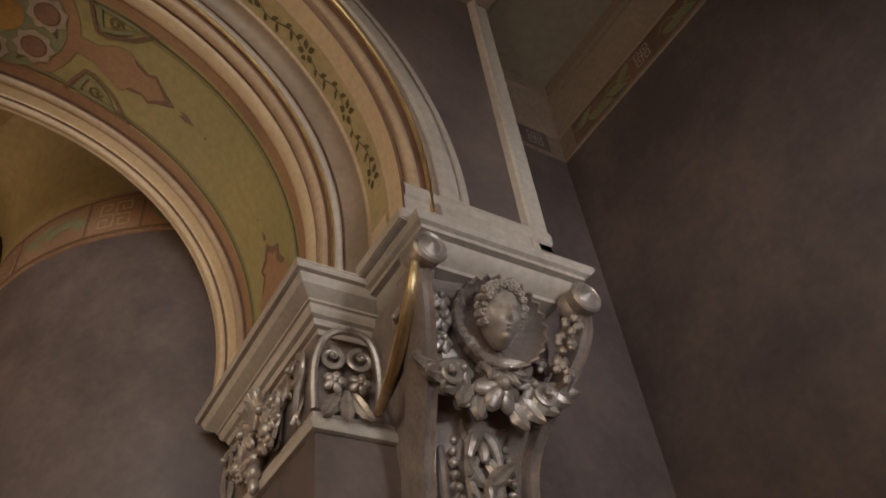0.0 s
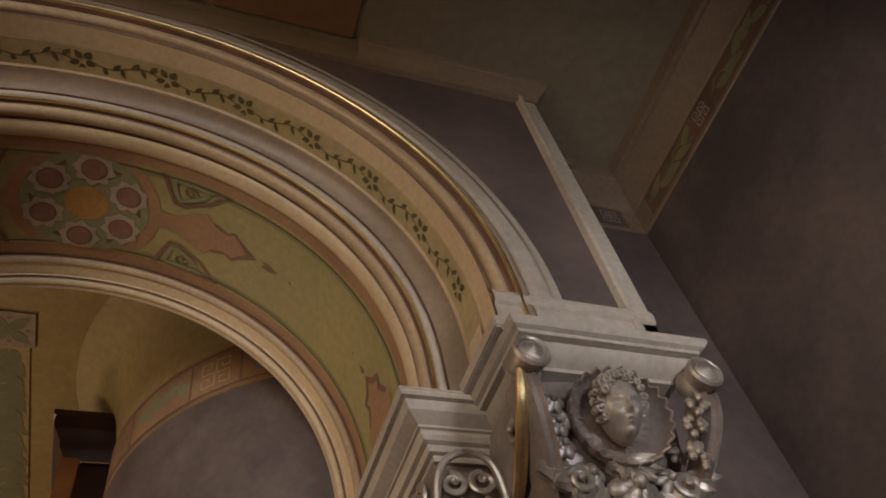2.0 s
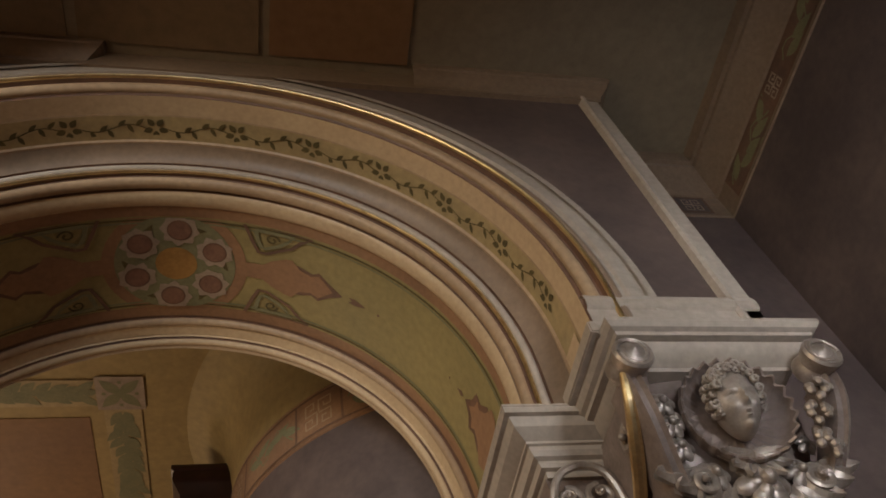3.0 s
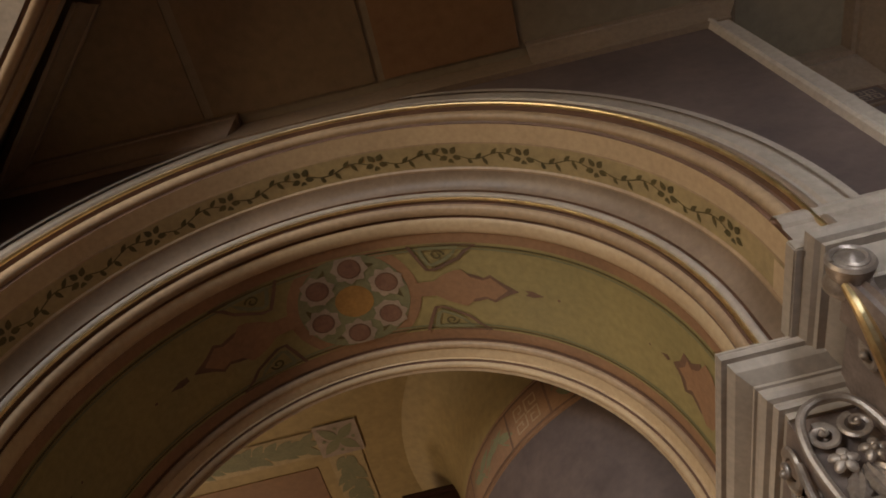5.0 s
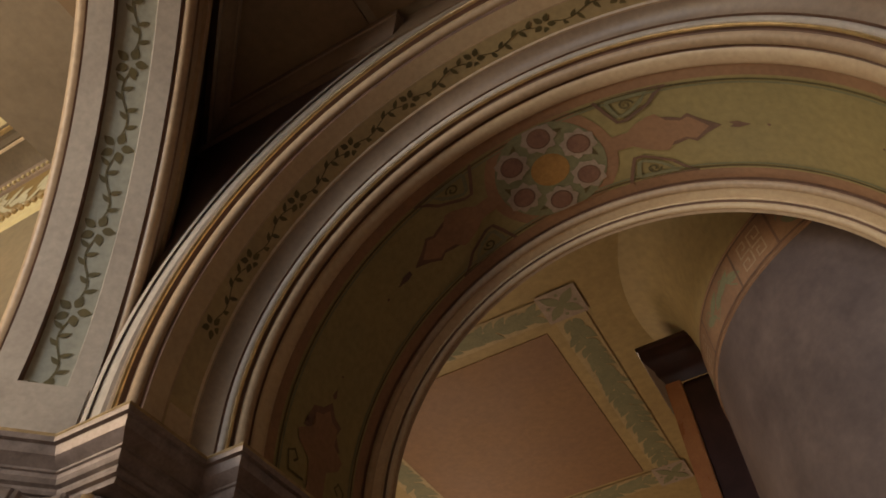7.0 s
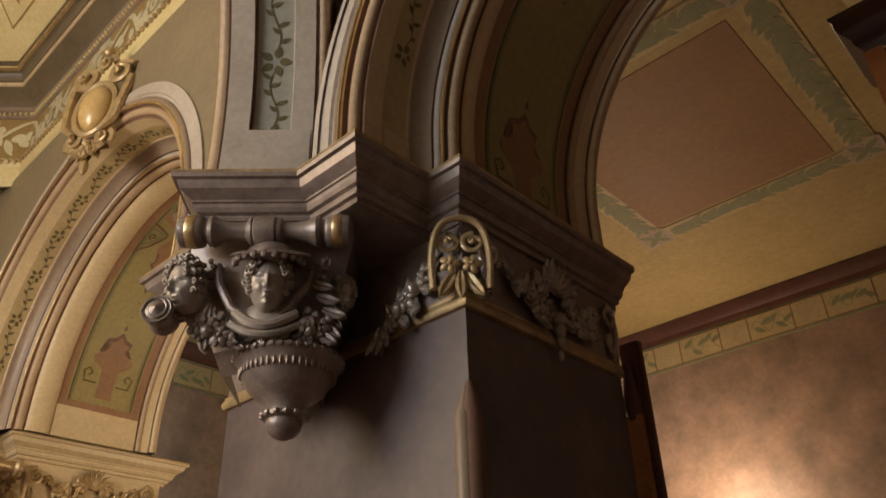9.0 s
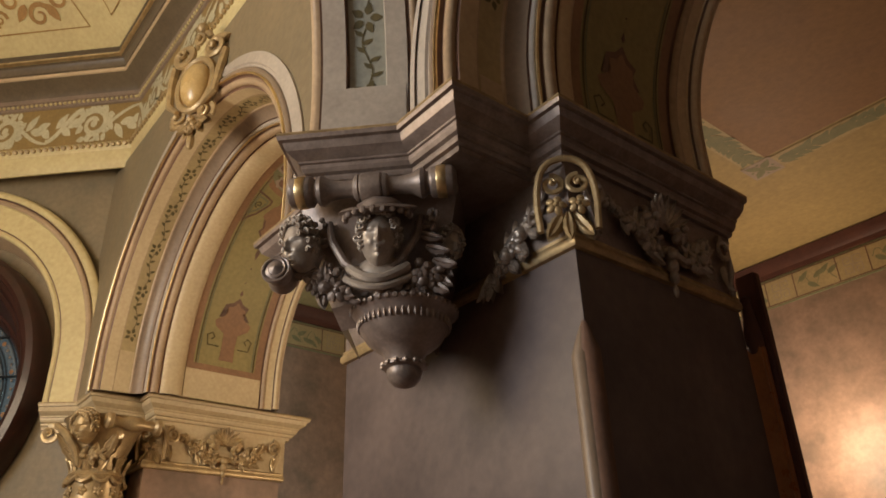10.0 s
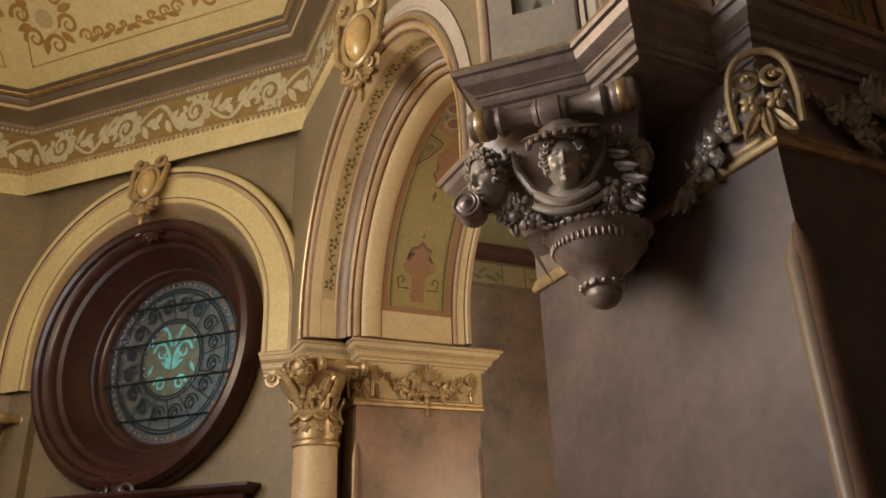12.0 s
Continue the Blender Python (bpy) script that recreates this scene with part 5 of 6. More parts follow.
def soffit_paint(parent, cx, cz, r, mid, up=0.0):
    def lay(name, material, polys, h, label=""):
        # the medallion and its arms are drawn a little larger than their outline above
        polys = [[((a * 1.2 if abs(a) < 0.30 else math.copysign(0.36 + (abs(a) - 0.30) * 1.30, a)) - 0.03 if abs(a) < 1.2 else a - math.copysign(up, a), max(-0.325, min(0.325, b * (1.18 if abs(a) < 0.36 else 1.1 if abs(a) < 1.2 else 1.0)))) for a, b in p] for p in polys]
        return part(name, bend(lift(flat(mirror(polys, 1, 1, 0, mid)), h), cx, cz, r), material, parent, label, smooth=False)
    lay("medallion", CLAY, [ngon(0, 0, 0.345, 48)], 0.003, "round clay medallion")
    lay("medallion_ground", SAGE, [ngon(0, 0, 0.29, 48)], 0.005, "sage ground with leaves")
    lay("leaf_wreath", LEAF, [petal(0.21 * math.cos(k), 0.21 * math.sin(k), k + 1.3, 0.10, 0.035) for k in [i * 2 * math.pi / 12 + 0.26 for i in range(12)]] , 0.0062, "painted leaves")
    lay("medallion_heart", OCHRE, [ngon(0, 0, 0.10, 24)], 0.0065, "ochre heart")
    for i in range(6):
        a = math.pi / 6 + math.pi / 3 * i + 0.12
        x, y = 0.205 * math.cos(a), 0.205 * math.sin(a)
        lay("rosette_petals", PALE, [ngon(x, y, 0.085, 32, a, 0.13, 8)], 0.008, "pale petalled ring")
        lay("rosette_rim", UMBER, [ngon(x, y, 0.060, 20)], 0.0092, "dark ring")
        lay("rosette_heart", ROSE, [ngon(x, y, 0.052, 20)], 0.0104, "rose red heart")
    arm = [(0.30, 0.045), (0.42, 0.05), (0.46, 0.085), (0.53, 0.12), (0.565, 0.125), (0.60, 0.075), (0.66, 0.055), (0.70, 0.075), (0.735, 0.04), (0.775, 0.0)]
    arm_poly = arm + [(a, -b) for a, b in reversed(arm[:-1])]
    dark = [(0.62, 0.09), (0.665, 0.072), (0.70, 0.095), (0.75, 0.05), (0.83, 0.0)]
    foot = [(2.12, 0.0), (2.17, 0.03), (2.185, 0.07), (2.22, 0.05), (2.28, 0.075), (2.34, 0.14), (2.40, 0.125), (2.46, 0.055), (2.60, 0.05), (2.74, 0.055)]
    foot = [(a, b * 1.4) for a, b in foot]
    foot_poly = foot + [(a, -b) for a, b in reversed(foot[1:])]
    for s in (-1, 1):
        lay("arm_shadow", UMBER, [[(s * a, b) for a, b in ([(0.58, 0.10)] + dark + [(a, -b) for a, b in reversed(dark[:-1])] + [(0.58, -0.10)])]], 0.003, "dark umber edge")
        lay("arm_cartouche", CLAY, [[(s * a, b) for a, b in arm_poly]], 0.0048, "clay strapwork arm")
        lay("arrow_tip", UMBER, [[(s * 0.86, 0.016), (s * 0.90, 0.02), (s * 0.955, 0.0), (s * 0.90, -0.02), (s * 0.86, -0.016), (s * 0.88, 0)], ngon(s * 1.03, 0.0, 0.008, 8)], 0.003, "small dark arrow")
        for q in (-1, 1):
            outer = [(0.335, 0.295), (0.66, 0.295), (0.60, 0.25), (0.56, 0.20), (0.50, 0.165), (0.44, 0.13), (0.40, 0.13), (0.37, 0.20), (0.335, 0.295)]
            inner = [(0.385, 0.27), (0.57, 0.27), (0.53, 0.225), (0.49, 0.19), (0.43, 0.16), (0.41, 0.17), (0.395, 0.22), (0.385, 0.27)]
            lay("key_outline", UMBER, mirror(ribbon(outer, 0.018), s, q), 0.0055, "dark key outline")
            lay("key_line", SAGE, mirror(ribbon(inner, 0.020), s, q), 0.0066, "sage key line")
            curl = [(0.465 + x, 0.225 + y) for x, y in spiral(1.2, 0.035, 0.008, 16)]
            lay("key_curl", LEAF, mirror(ribbon(curl, 0.010), s, q), 0.0066, "green curl")
            curl2 = [(2.60, 0.10), (2.60, 0.22), (2.50, 0.24), (2.47, 0.19), (2.51, 0.16), (2.54, 0.19)]
            lay("foot_curl", LEAF, mirror(ribbon(curl2, 0.014), s, q), 0.0055, "green key curl")
        lay("foot_shadow", UMBER, [[(s * a, b * 1.5) for a, b in ([(2.07, 0.0), (2.13, 0.035), (2.16, 0.085), (2.22, 0.07), (2.30, 0.11), (2.30, -0.11), (2.22, -0.07), (2.16, -0.085), (2.13, -0.035)])]], 0.003, "dark umber edge")
        lay("foot_cartouche", CLAY, [[(s * a, b) for a, b in foot_poly]], 0.0048, "clay trefoil at the arch foot")
        lay("arrow_tip", UMBER, [[(s * 1.98, 0.0), (s * 2.03, 0.018), (s * 2.05, 0.0), (s * 2.03, -0.018)], ngon(s * 1.90, 0.0, 0.008, 8)], 0.003, "small dark arrow")
    for w in (-0.308, 0.308, -0.288, 0.288):
        m_ = LEAF if abs(w) > 0.3 else SAGE
        part("border_line", arch([(r - 0.0032, mid + w - 0.006), (r - 0.0032, mid + w + 0.006)], cx, cz, LIP), m_, parent, "thin green border line")


soffit_paint(near_arch, CX, CZ, 1.612, MID)
soffit_paint(far_arch, CX, CZ, 1.612, MID + 0.12, 0.40)


def flower_polys():
    out = [petal(0.012 * math.cos(a), 0.012 * math.sin(a), a, 0.040, 0.026) for a in [0.3 + i * 2 * math.pi / 5 for i in range(5)]]
    return out


def vine_polys(pitch):
    stem = [(0.05 + (pitch - 0.10) * i / 14, 0.020 * math.sin(2 * math.pi * i / 14)) for i in range(15)]
    out = ribbon(stem, 0.006)
    for t, side in ((0.16, 1), (0.30, -1), (0.42, 1), (0.58, -1), (0.72, 1), (0.85, -1)):
        a = 0.05 + (pitch - 0.10) * t
        b = 0.020 * math.sin(2 * math.pi * t)
        out.append(petal(a, b, side * 0.85 + 0.15, 0.055, 0.024))
    return out


def flower_chain(parent, cx, cz, r, w, first, step, count, scale=1.0, wide=1.0):
    flower = vine = None
    pitch = step * r
    for k in range(count):
        f = first + step * k
        m = Matrix.Translation((cx, 0, cz)) @ Matrix.Rotation(f, 4, "Y")
        if flower is None:
            flower = part("flower", bend(lift(flat(mirror(flower_polys(), scale, scale, 0, w)), 0.003), 0, 0, r), LEAF, parent, "stencilled green flower", smooth=False, m=m)
            vine = part("vine", bend(lift(flat(mirror(vine_polys(pitch), 1, wide, 0, w)), 0.003), 0, 0, r), LEAF, parent, "stencilled leafy vine", smooth=False, m=m)
        else:
            again(flower, parent, m)
            if k < count - 1:
                again(vine, parent, m)


flower_chain(near_arch, CX, CZ, 1.784, 2.025, 0.18 - 0.2475 * 6, 0.2475, 12, 1.35, 1.1)
flower_chain(far_arch, CX, CZ, 1.784, 2.025, 0.10 - 0.2475 * 6, 0.2475, 12, 1.35, 1.1)
flower_chain(hall_arch, B_CX, B_CZ, 1.735, -0.797, -1.255 - 0.264, 0.264, 12, 1.75, 1.3)


# ---- painted friezes ----
def frieze_motifs(length, h, seed):
    """Leaf panels parted by small key squares: lists of polygons for leaves, pale key lines and dark dividers."""
    rnd = random.Random(seed)
    leaves, keys, darks = [], [], []
    x = 0.0
    while x < length:
        L = 0.62
        n = 5
        for i in range(n):
            a = x + 0.06 + (L - 0.1) * i / n
            leaves.append(petal(a, h * 0.5 + rnd.uniform(-0.1, 0.1) * h, rnd.choice((-0.6, 0.5, 0.7, -0.4)), 0.20, 0.075))
        leaves += ribbon([(x + 0.03 + (L - 0.06) * i / 10, h * (0.5 + 0.28 * math.sin(i * 1.1))) for i in range(11)], 0.012)
        for dx in (L, L + h * 1.1):
            darks += ribbon([(x + dx, 0.01), (x + dx, h - 0.01)], 0.018)
        c = (x + L + h * 0.55, h / 2)
        for k in range(4):
            t = k * math.pi / 2
            pts = [(0.02, 0.02), (0.02, 0.3), (0.3, 0.3), (0.3, 0.1), (0.14, 0.1), (0.14, 0.2)]
            keys += ribbon([(c[0] + h * (px * math.cos(t) - py * math.sin(t)), c[1] + h * (px * math.sin(t) + py * math.cos(t))) for px, py in pts], 0.014)
        x += L + h * 1.1 + 0.02
    for z in (0.012, h - 0.012):
        darks += ribbon([(0, z), (length, z)], 0.016)
    return leaves, keys, darks


def frieze_paint(name, label, length, h, m, ground, seed, wrap=None, leaf=SAGE):
    t = thing(name, label, "frieze", m, group="painted friezes", kind="structure")
    sets = frieze_motifs(length, h, seed)
    base = flat([[(0, 0), (length, 0), (length, h), (0, h)]], 0.08 if wrap else 0)
    for nm, bm, material, low in (("ground", base, ground, 0.0015), ("leaves", flat(sets[0], 0.08 if wrap else 0), leaf, 0.003), ("key_squares", flat(sets[1], 0), TAN if ground is CLAY else PALE, 0.003), ("dividers", flat(sets[2], 0.08 if wrap else 0), UMBER, 0.0042)):
        for v in bm.verts:
            a, b = v.co.x, v.co.y
            lft = low + v.co.z
            v.co = (a, -lft, b) if wrap is None else ((wrap + lft) * math.sin(a / wrap), -(wrap + lft) * math.cos(a / wrap), b)
        part(nm, bm, material, t, smooth=False)
    return t


frieze_paint("frieze_east", "dark leaf and key stencilled frieze on the side wall", 6.0, 0.20, pose(E_WALL - 0.008, 2.2, 5.655, 0, 0, -90), UMBER, 3, None, SAGE)
frieze_paint("frieze_bay", "dark leaf stencilled frieze beside the spandrel", 0.85, 0.20, pose(2.07, FACE - 0.008, 5.655), PLASTER, 4)
frieze_paint("frieze_turret", "sage leaf frieze on clay ground round the turret", 5.2, 0.36, pose(*TURRET, 5.32, 0, 0, -100), CLAY, 5, 1.798)
frieze_paint("frieze_back", "sage and ochre leaf frieze under the wooden rail", 9.0, 0.40, pose(-8.0, 10.42, 5.90), BAND, 6)
frieze_paint("frieze_west", "sage and ochre leaf frieze under the wooden rail", 6.0, 0.40, pose(-10.57, 4.2, 5.90, 0, 0, 90), BAND, 7)

# stencilled border on the ceiling behind the near arch
border = thing("ceiling_border", "faded sage leaf border stencilled on the ochre ceiling", "ceiling border", pose(0, 0, BACK_Z - 0.012), kind="structure")
rnd = random.Random(8)
for (x0, y0), (x1, y1) in (((-3.7, 4.86), (-1.15, 4.86)), ((-1.15, 4.86), (-1.15, 7.95)), ((-3.7, 7.95), (-1.15, 7.95)), ((-3.7, 4.86), (-3.7, 7.95))):
    d = Vector((x1 - x0, y1 - y0))
    L = d.length
    d.normalize()
    band = flat([[(0, -0.15), (L, -0.15), (L, 0.15), (0, 0.15)]], 0)
    leafage = []
    k = 0.22
    while k < L - 0.3:
        for s in (-1, 1):
            leafage.append(petal(k, s * 0.015, s * rnd.uniform(0.35, 0.8), rnd.uniform(0.16, 0.22), 0.085))
        leafage.append(petal(k + 0.03, 0, rnd.uniform(-0.2, 0.2), 0.16, 0.07))
        k += 0.105
    rot = math.atan2(d.y, d.x)
    mm = pose(x0, y0, 0, 0, 0, math.degrees(rot))
    part("border_band", band, BAND, border, "pale band", m=mm, smooth=False)
    part("leaf_row", lift(flat(leafage, 0), -0.003), SAGE, border, "sage leaf row", m=mm, smooth=False)
for x, y in ((-1.15, 4.86), (-1.15, 7.95), (-3.7, 4.86), (-3.7, 7.95)):
    part("corner_square", lift(flat([[(x - 0.19, y - 0.19), (x + 0.19, y - 0.19), (x + 0.19, y + 0.19), (x - 0.19, y + 0.19)]], 0), -0.005), PALE, border, "pale corner square", smooth=False)
    part("corner_cross", lift(flat([petal(x, y, math.pi / 4 + k * math.pi / 2, 0.22, 0.10) for k in range(4)] + [ngon(x + 0.13 * math.cos(k * math.pi / 2), y + 0.13 * math.sin(k * math.pi / 2), 0.018, 10) for k in range(4)], 0), -0.008), SAGE, border, "four crossed leaves", smooth=False)

# ---- scroll frieze, beads and painted ceiling of the hall ----
def rinceau(flip):
    """One wave of the acanthus scroll, 1.14 m long and 0.36 m high."""
    polys = []
    sp = [(0.57 + x, 0.19 + y * flip) for x, y in [(0.17 * (1 - 0.75 * i / 44) * math.cos(math.pi * 1.05 - 2 * math.pi * 1.45 * i / 44) * 1.15, 0.165 * (1 - 0.75 * i / 44) * math.sin(math.pi * 1.05 - 2 * math.pi * 1.45 * i / 44)) for i in range(45)]]
    polys += ribbon(sp, [0.075 * (1 - 0.55 * i / 44) for i in range(45)])
    stem = [(0.0 + 0.40 * i / 12, 0.19 - flip * 0.15 * math.cos(math.pi * i / 12)) for i in range(13)]
    polys += ribbon(stem, [0.045 + 0.02 * i / 12 for i in range(13)])
    tail = [(0.40 + 0.74 * i / 14, 0.19 - flip * (-0.15 + 0.0 * i) * math.cos(math.pi * i / 14) - flip * 0.0) for i in range(15)]
    polys += ribbon([(x, max(0.02, min(0.36, 0.19 - flip * 0.165 * math.cos(math.pi * (x - 0.40) / 0.74)))) for x, _ in tail], [0.02 + 0.02 * math.sin(math.pi * i / 14) for i in range(15)])
    for a in range(9):
        t = math.pi * 1.05 - 2 * math.pi * 0.95 * a / 9
        polys.append(petal(0.57 + 0.13 * math.cos(t), 0.19 + flip * 0.11 * math.sin(t), flip * (t + 0.6), 0.115, 0.07))
        polys.append(petal(0.57 + 0.19 * math.cos(t), 0.19 + flip * 0.16 * math.sin(t), flip * (t - 0.9), 0.10, 0.06))
    for x, an, l in ((0.10, 0.9, 0.17), (0.18, -0.6, 0.13), (0.24, 0.5, 0.17), (0.84, -0.9, 0.18), (0.90, 0.2, 0.17), (0.98, -0.4, 0.15), (1.05, 0.7, 0.13)):
        polys.append(petal(x, 0.17, an * flip, l * 1.15, 0.085))
    polys.append(ngon(0.57, 0.19, 0.04, 14))
    return [[(a, min(0.375, max(0.005, b))) for a, b in p] for p in polys]


def thick(polys, h):
    bm = lift(flat(polys, 0), 0)
    for v in bm.verts:
        v.co = (v.co.x, -h - v.co.z, v.co.y)
    return bm


units = {}
for i, sides in ((0, 1), (1, 1), (2, 1), (3, 1)):
    a, b = Vector(octagon[i]), Vector(octagon[(i + 1) % 8])
    mid = (a + b) / 2
    inward = (hall_c - mid).normalized()
    ang = math.degrees(math.atan2(inward.y, inward.x)) + 90
    side = thing("scroll_frieze", "ivory acanthus scrolls painted on the ochre frieze of the hall", "frieze", pose(mid.x, mid.y, HALL_Z, 0, 0, ang), group="hall scroll friezes", kind="structure")
    for k in range(4):
        x = -2.24 + 1.12 * k
        flip = 1 if k % 2 else -1
        if flip not in units:
            units[flip] = part("acanthus_scroll", thick(rinceau(flip), 0.051), IVORY, side, "ivory acanthus scroll", m=pose(x, 0, 0.375) @ Matrix.Diagonal((1, 1, 1.42, 1)), smooth=False)
        else:
            again(units[flip], side, pose(x, 0, 0.375) @ Matrix.Diagonal((1, 1, 1.42, 1)))
    for nm, z, y, r, stepx, material in (("bead_row", 0.968, -0.088, 0.02, 0.06, HALL_CREAM), ("rope_row", 0.297, -0.082, 0.028, 0.075, CARVED_GOLD)):
        bm = bmesh.new()
        x = -2.2
        while x < 2.2:
            blob(bm, (x, y, z), (r * (1.0 if nm == "bead_row" else 1.4), r, r), None if nm == "bead_row" else Matrix.Rotation(0.7, 4, "Y"), 6, 5)
            x += stepx
        o = part(nm, bm, material, side, "row of small beads")
        o["kind"] = "stuff"
    # painted panel on the cove above this side
    slope = math.atan2(0.80, 1.0)
    cove = thing("ceiling_stencil", "cream ceiling panel with ochre scroll stencils and green ovals", "ceiling panel", pose(mid.x, mid.y, HALL_Z, 0, 0, ang) @ pose(0, -0.44, COVE_Z, -math.degrees(slope), 0, 0), group="hall ceiling panels", kind="structure")
    flatwork = {"frame": [], "scrolls": [], "oval": [], "ring": []}
    for s in (-1, 1):
        flatwork["frame"] += ribbon([(s * 0.0, 0.26), (s * 1.78, 0.26), (s * 1.05, 2.0)], 0.022)
        flatwork["ring"].append(ngon(s * 1.22, 0.80, 0.20, 28))
        flatwork["oval"].append(ngon(s * 1.22, 0.80, 0.13, 24))
        for q in (0.4, 1.45, 2.5, 3.6, 4.7, 5.7):
            flatwork["scrolls"] += ribbon([(s * (1.22 + x + 0.34 * math.cos(q)), 0.80 + y + 0.36 * math.sin(q)) for x, y in spiral(1.3, 0.15, 0.03, 20)], [0.065 - 0.002 * j for j in range(21)])
            flatwork["scrolls"].append(petal(s * (1.22 + 0.25 * math.cos(q + 0.5)), 0.80 + 0.27 * math.sin(q + 0.5), (q + 0.5) if s > 0 else math.pi - q - 0.5, 0.24, 0.11))
        for k in range(4):
            x = 0.72 - 0.2 * k
            flatwork["scrolls"] += ribbon([(s * (x + px), 0.44 + py) for px, py in spiral(1.2, 0.10 - 0.018 * k, 0.015, 16)], [0.045 - 0.0015 * j for j in range(17)])
            flatwork["scrolls"].append(petal(s * x, 0.35, math.pi - 0.3 if s > 0 else 0.3, 0.22, 0.07))
    for nm, material, h in (("frame", OCHRE, 0.010), ("scrolls", OCHRE, 0.010), ("ring", HALL_CREAM, 0.014), ("oval", BAND, 0.018)):
        bm = flat(flatwork[nm], 0)
        for v in bm.verts:
            v.co = (v.co.x, -v.co.y, -h - v.co.z)
        part(nm + "_paint", bm, material, cove, smooth=False)

# ---- stained glass of the round window ----
def glass(name, colour, rough=0.55):
    m = bpy.data.materials.new(name)
    m.use_nodes = True
    nt = m.node_tree
    b = nt.nodes["Principled BSDF"]
    vor = nt.nodes.new("ShaderNodeTexNoise")
    vor.inputs["Scale"].default_value = 9.0
    ramp = nt.nodes.new("ShaderNodeValToRGB")
    ramp.color_ramp.elements[0].position, ramp.color_ramp.elements[1].position = 0.35, 0.65
    ramp.color_ramp.elements[0].color, ramp.color_ramp.elements[1].color = (*[c * 0.45 for c in colour], 1), (*colour, 1)
    nt.links.new(vor.outputs["Fac"], ramp.inputs["Fac"])
    nt.links.new(ramp.outputs["Color"], b.inputs["Base Color"])
    b.inputs["Transmission Weight"].default_value = 0.9
    b.inputs["Roughness"].default_value = rough
    b.inputs["Specular IOR Level"].default_value = 0.12
    return m


SMOKE = glass("smoky_glass", (0.017, 0.022, 0.023))
SLATE = glass("slate_blue_glass", (0.010, 0.016, 0.021))
TEAL = glass("teal_glass", (0.10, 0.95, 0.78))
AMBER = glass("amber_glass", (0.9, 0.26, 0.03))
MOSS = glass("olive_glass", (0.06, 0.057, 0.028))
GY = 0.60


def pane(name, polys, material, y, label=""):
    bm = flat(polys, 0)
    for v in bm.verts:
        v.co = (v.co.x, y - v.co.z, v.co.y)
    o = part(name, bm, material, window, label, GLASS_FIT, smooth=False)
    o.visible_shadow = False
    return o


rng = random.Random(12)
for r0, r1, n_, material in ((0.86, 1.07, 24, SLATE), (0.46, 0.86, 16, SMOKE)):
    for i in range(n_):
        a0, a1 = 2 * math.pi * i / n_, 2 * math.pi * (i + 1) / n_
        pts = [(r0 * math.cos(a0 + (a1 - a0) * k / 4), r0 * math.sin(a0 + (a1 - a0) * k / 4)) for k in range(5)] + [(r1 * math.cos(a1 - (a1 - a0) * k / 4), r1 * math.sin(a1 - (a1 - a0) * k / 4)) for k in range(5)]
        pane("pane", [pts], material, GY)
teal = []
for s in (-1, 1):
    teal += ribbon([(s * (0.02 + 0.10 * t), 0.16 + 0.22 * t) for t in (0, 0.3, 0.6, 1.0)], [0.03, 0.045, 0.05, 0.02])
    teal += ribbon([(s * (0.18 + x), 0.10 + y) for x, y in spiral(1.1, 0.13, 0.04, 18)], [0.04 - 0.0012 * j for j in range(19)])
    teal += ribbon([(s * (0.16 + x), -0.30 + y) for x, y in spiral(1.25, 0.095, 0.025, 18)], [0.042 - 0.0012 * j for j in range(19)])
    for k in range(3):
        teal.append(petal(s * 0.015, -0.12, math.pi / 2 - s * (0.2 + 0.38 * k), 0.30 - 0.05 * k, 0.055))
    teal.append(petal(s * 0.30, -0.05, -math.pi / 2 + s * 0.5, 0.16, 0.05))
    teal.append(petal(s * 0.33, 0.18, math.pi / 2 - s * 0.3, 0.14, 0.05))
    teal.append(petal(s * 0.10, 0.36, math.pi / 2 - s * 0.9, 0.12, 0.05))
def inside(p, poly):
    hit = False
    for (x0, y0), (x1, y1) in zip(poly, poly[1:] + poly[:1]):
        if (y0 > p[1]) != (y1 > p[1]) and p[0] < (x1 - x0) * (p[1] - y0) / (y1 - y0) + x0:
            hit = not hit
    return hit


boxes = [(min(a for a, _ in p), max(a for a, _ in p), min(b for _, b in p), max(b for _, b in p), p) for p in teal]
ground, motif = [], []
q = 0.0125
for i in range(-37, 37):
    for k in range(-37, 37):
        x, y = (i + 0.5) * q, (k + 0.5) * q
        if x * x + y * y < 0.212:
            cell = [(i * q, k * q), (i * q + q, k * q), (i * q + q, k * q + q), (i * q, k * q + q)]
            lit = any(a <= x <= b and c <= y <= d and inside((x, y), p) for a, b, c, d, p in boxes)
            (motif if lit else ground).append(cell)


def cells(name, cs, material, label):
    bm = bmesh.new()
    for c in cs:
        bm.faces.new([bm.verts.new((x, GY, z)) for x, z in c])
    bmesh.ops.remove_doubles(bm, verts=bm.verts, dist=0.0005)
    o = part(name, bm, material, window, label, GLASS_FIT, smooth=False)
    o.visible_shadow = False


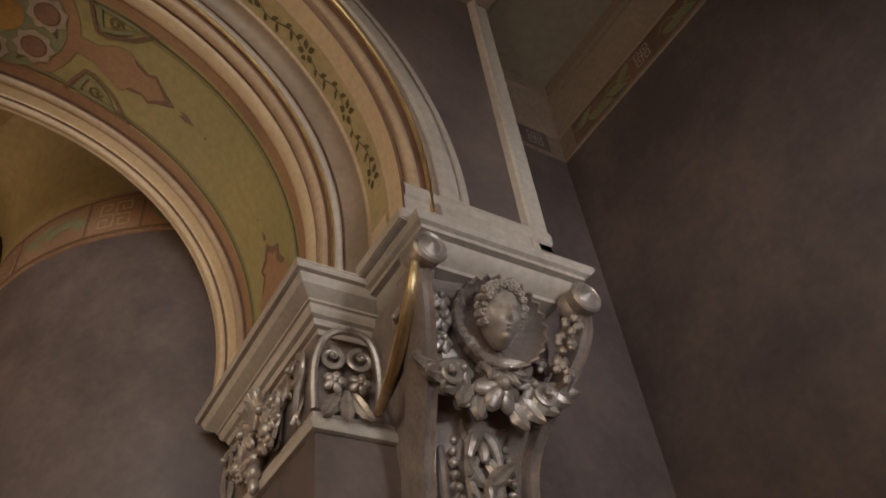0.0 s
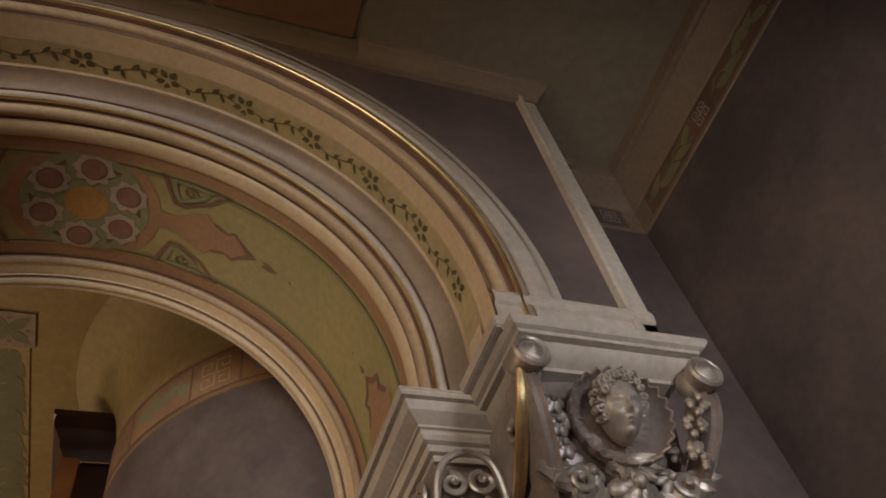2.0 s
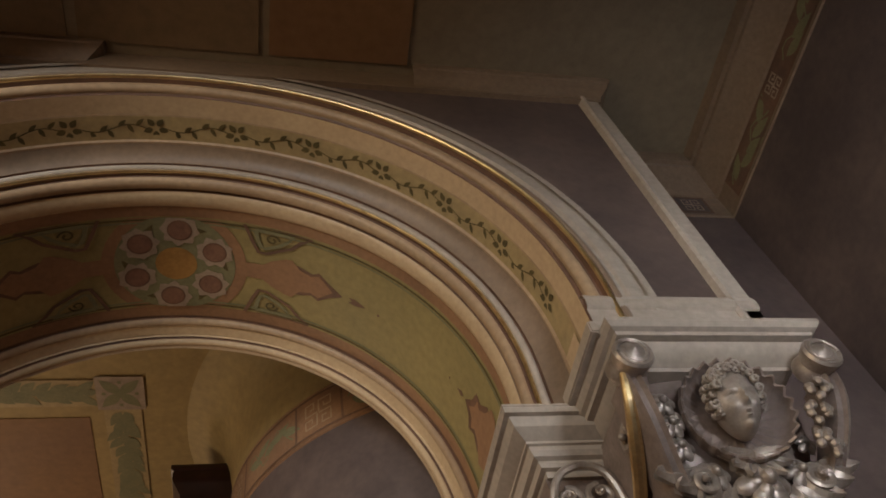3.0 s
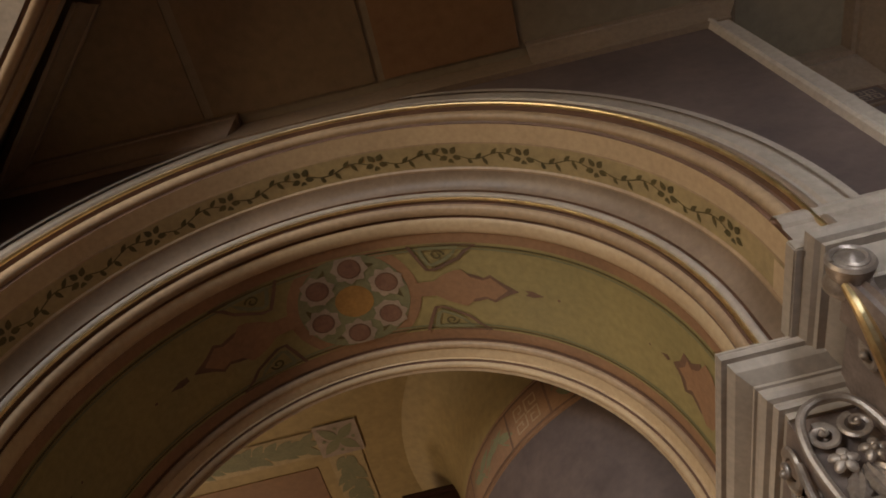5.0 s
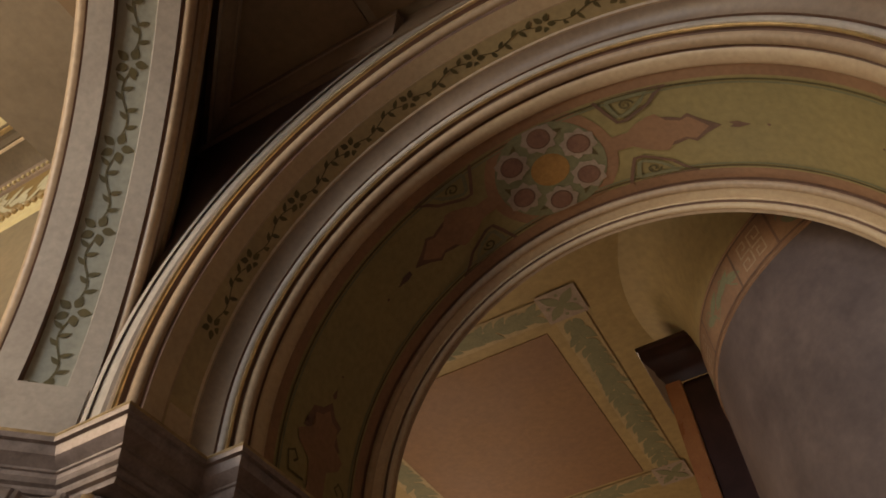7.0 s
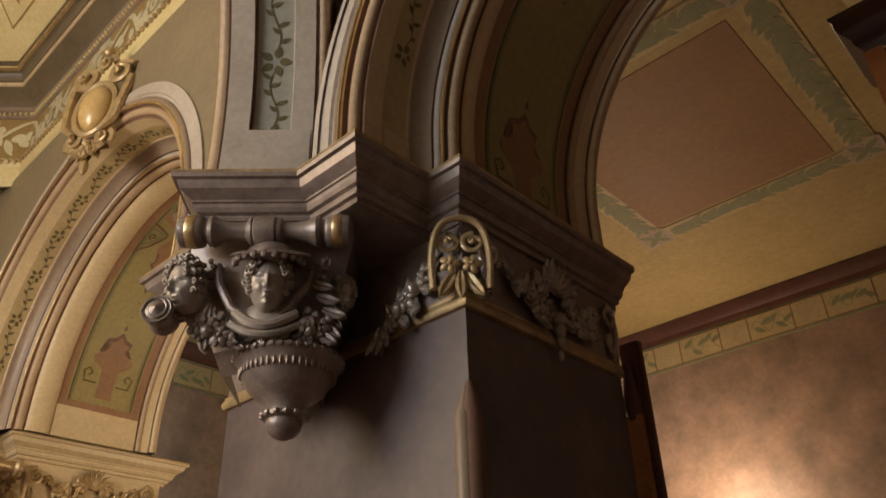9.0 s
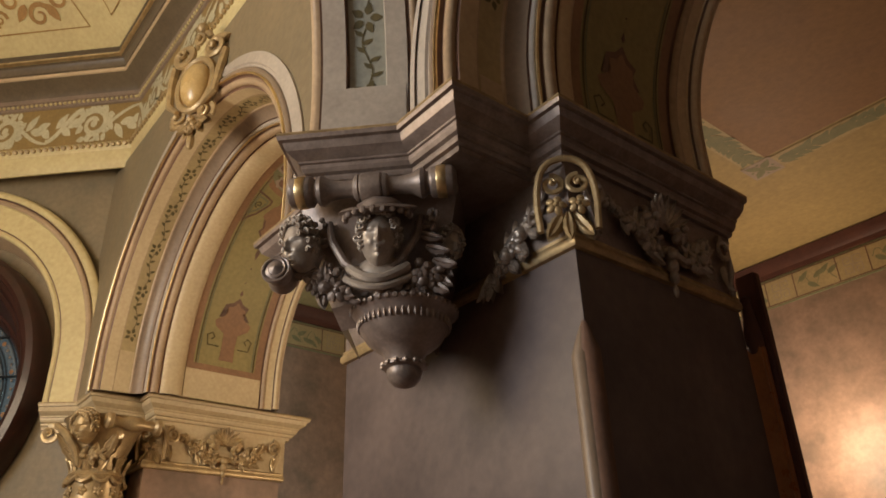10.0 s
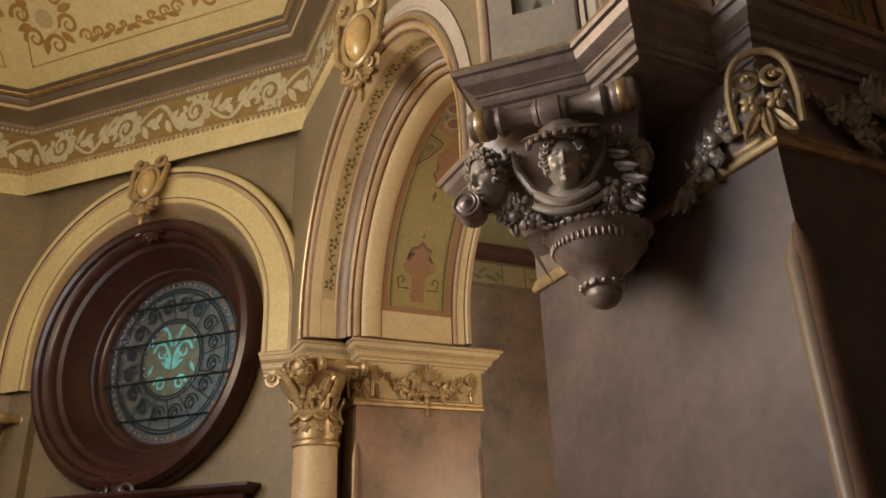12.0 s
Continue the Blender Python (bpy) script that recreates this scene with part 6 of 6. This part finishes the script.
cells("centre_pane", ground, MOSS, "olive glass centre")
cells("teal_motif", motif, TEAL, "teal glass scroll motif")
lead = []
for r in (0.46, 0.50, 0.86, 0.90, 1.03):
    lead += ribbon([(r * math.cos(2 * math.pi * i / 60), r * math.sin(2 * math.pi * i / 60)) for i in range(61)], 0.022)
for i in range(16):
    a = 2 * math.pi * i / 16
    lead += ribbon([(0.5 * math.cos(a), 0.5 * math.sin(a)), (0.86 * math.cos(a + 0.1), 0.86 * math.sin(a + 0.1))], 0.016)
    lead += ribbon([(0.68 * math.cos(a + 0.2) + x, 0.68 * math.sin(a + 0.2) + y) for x, y in spiral(1.4, 0.12, 0.02, 20)], 0.022)
    lead += ribbon([(0.68 * math.cos(a + 0.2) - x, 0.68 * math.sin(a + 0.2) + y) for x, y in spiral(1.2, 0.08, 0.02, 12)], 0.02)
bm = flat(lead, 0)
for v in bm.verts:
    v.co = (v.co.x, GY - 0.014 - v.co.z, v.co.y)
part("leading", bm, LEADING, window, "dark lead scrolls", GLASS_FIT, smooth=False)
bm = bmesh.new()
for i in range(64):
    a = 2 * math.pi * i / 64
    blob(bm, (0.965 * math.cos(a), GY - 0.012, 0.965 * math.sin(a)), (0.017, 0.010, 0.017), None, 8, 6)
part("jewel_ring", bm, COVE, window, "ring of pale glass jewels", GLASS_FIT)
for i in (49, 50, 54, 57, 61, 62, 3, 7, 10):
    a = 2 * math.pi * i / 64
    pane("amber_jewel", [ngon(0.965 * math.cos(a), 0.965 * math.sin(a), 0.028, 10)], AMBER, GY - 0.026, "small amber glass jewel")
for z in (-0.72, -0.26, 0.22, 0.68):
    h = math.sqrt(1.07 ** 2 - z * z)
    part("saddle_bar", tube([(-h, GY - 0.05, z), (h, GY - 0.05, z)], 0.014, 8), LEADING, window, "dark iron saddle bar", GLASS_FIT)
bm = bmesh.new()
for s in (-1, 1):
    scroll(bm, s * 0.14, -1.50, 0.13, 1.5, s, 1.6, 0.28, -0.02)
part("foot_scroll", bm, WOOD, window, "carved mahogany scrolls")
bm = bmesh.new()
for k in range(5):
    carved_leaf(bm, 0, 1.42, radians(-150 + 30 * k), 0.26, 0.1, -0.02)
part("crest_leaf", bm, WOOD, window, "carved mahogany leaf crest")
sky = part("backdrop", box((-3, 2.4, -3), (3, 2.45, 3)), mat("dusk_sky", (0.5, 0.7, 0.8)), m=FRAME_D @ pose(D_MID, D_FACE, 4.10), smooth=False)
em = sky.data.materials[0].node_tree.nodes["Principled BSDF"]
em.inputs["Emission Color"].default_value, em.inputs["Emission Strength"].default_value = (0.6, 0.85, 0.9, 1), 1.3
tagged(sky, "pale daylight outside the stained glass window", "sky", kind="structure")
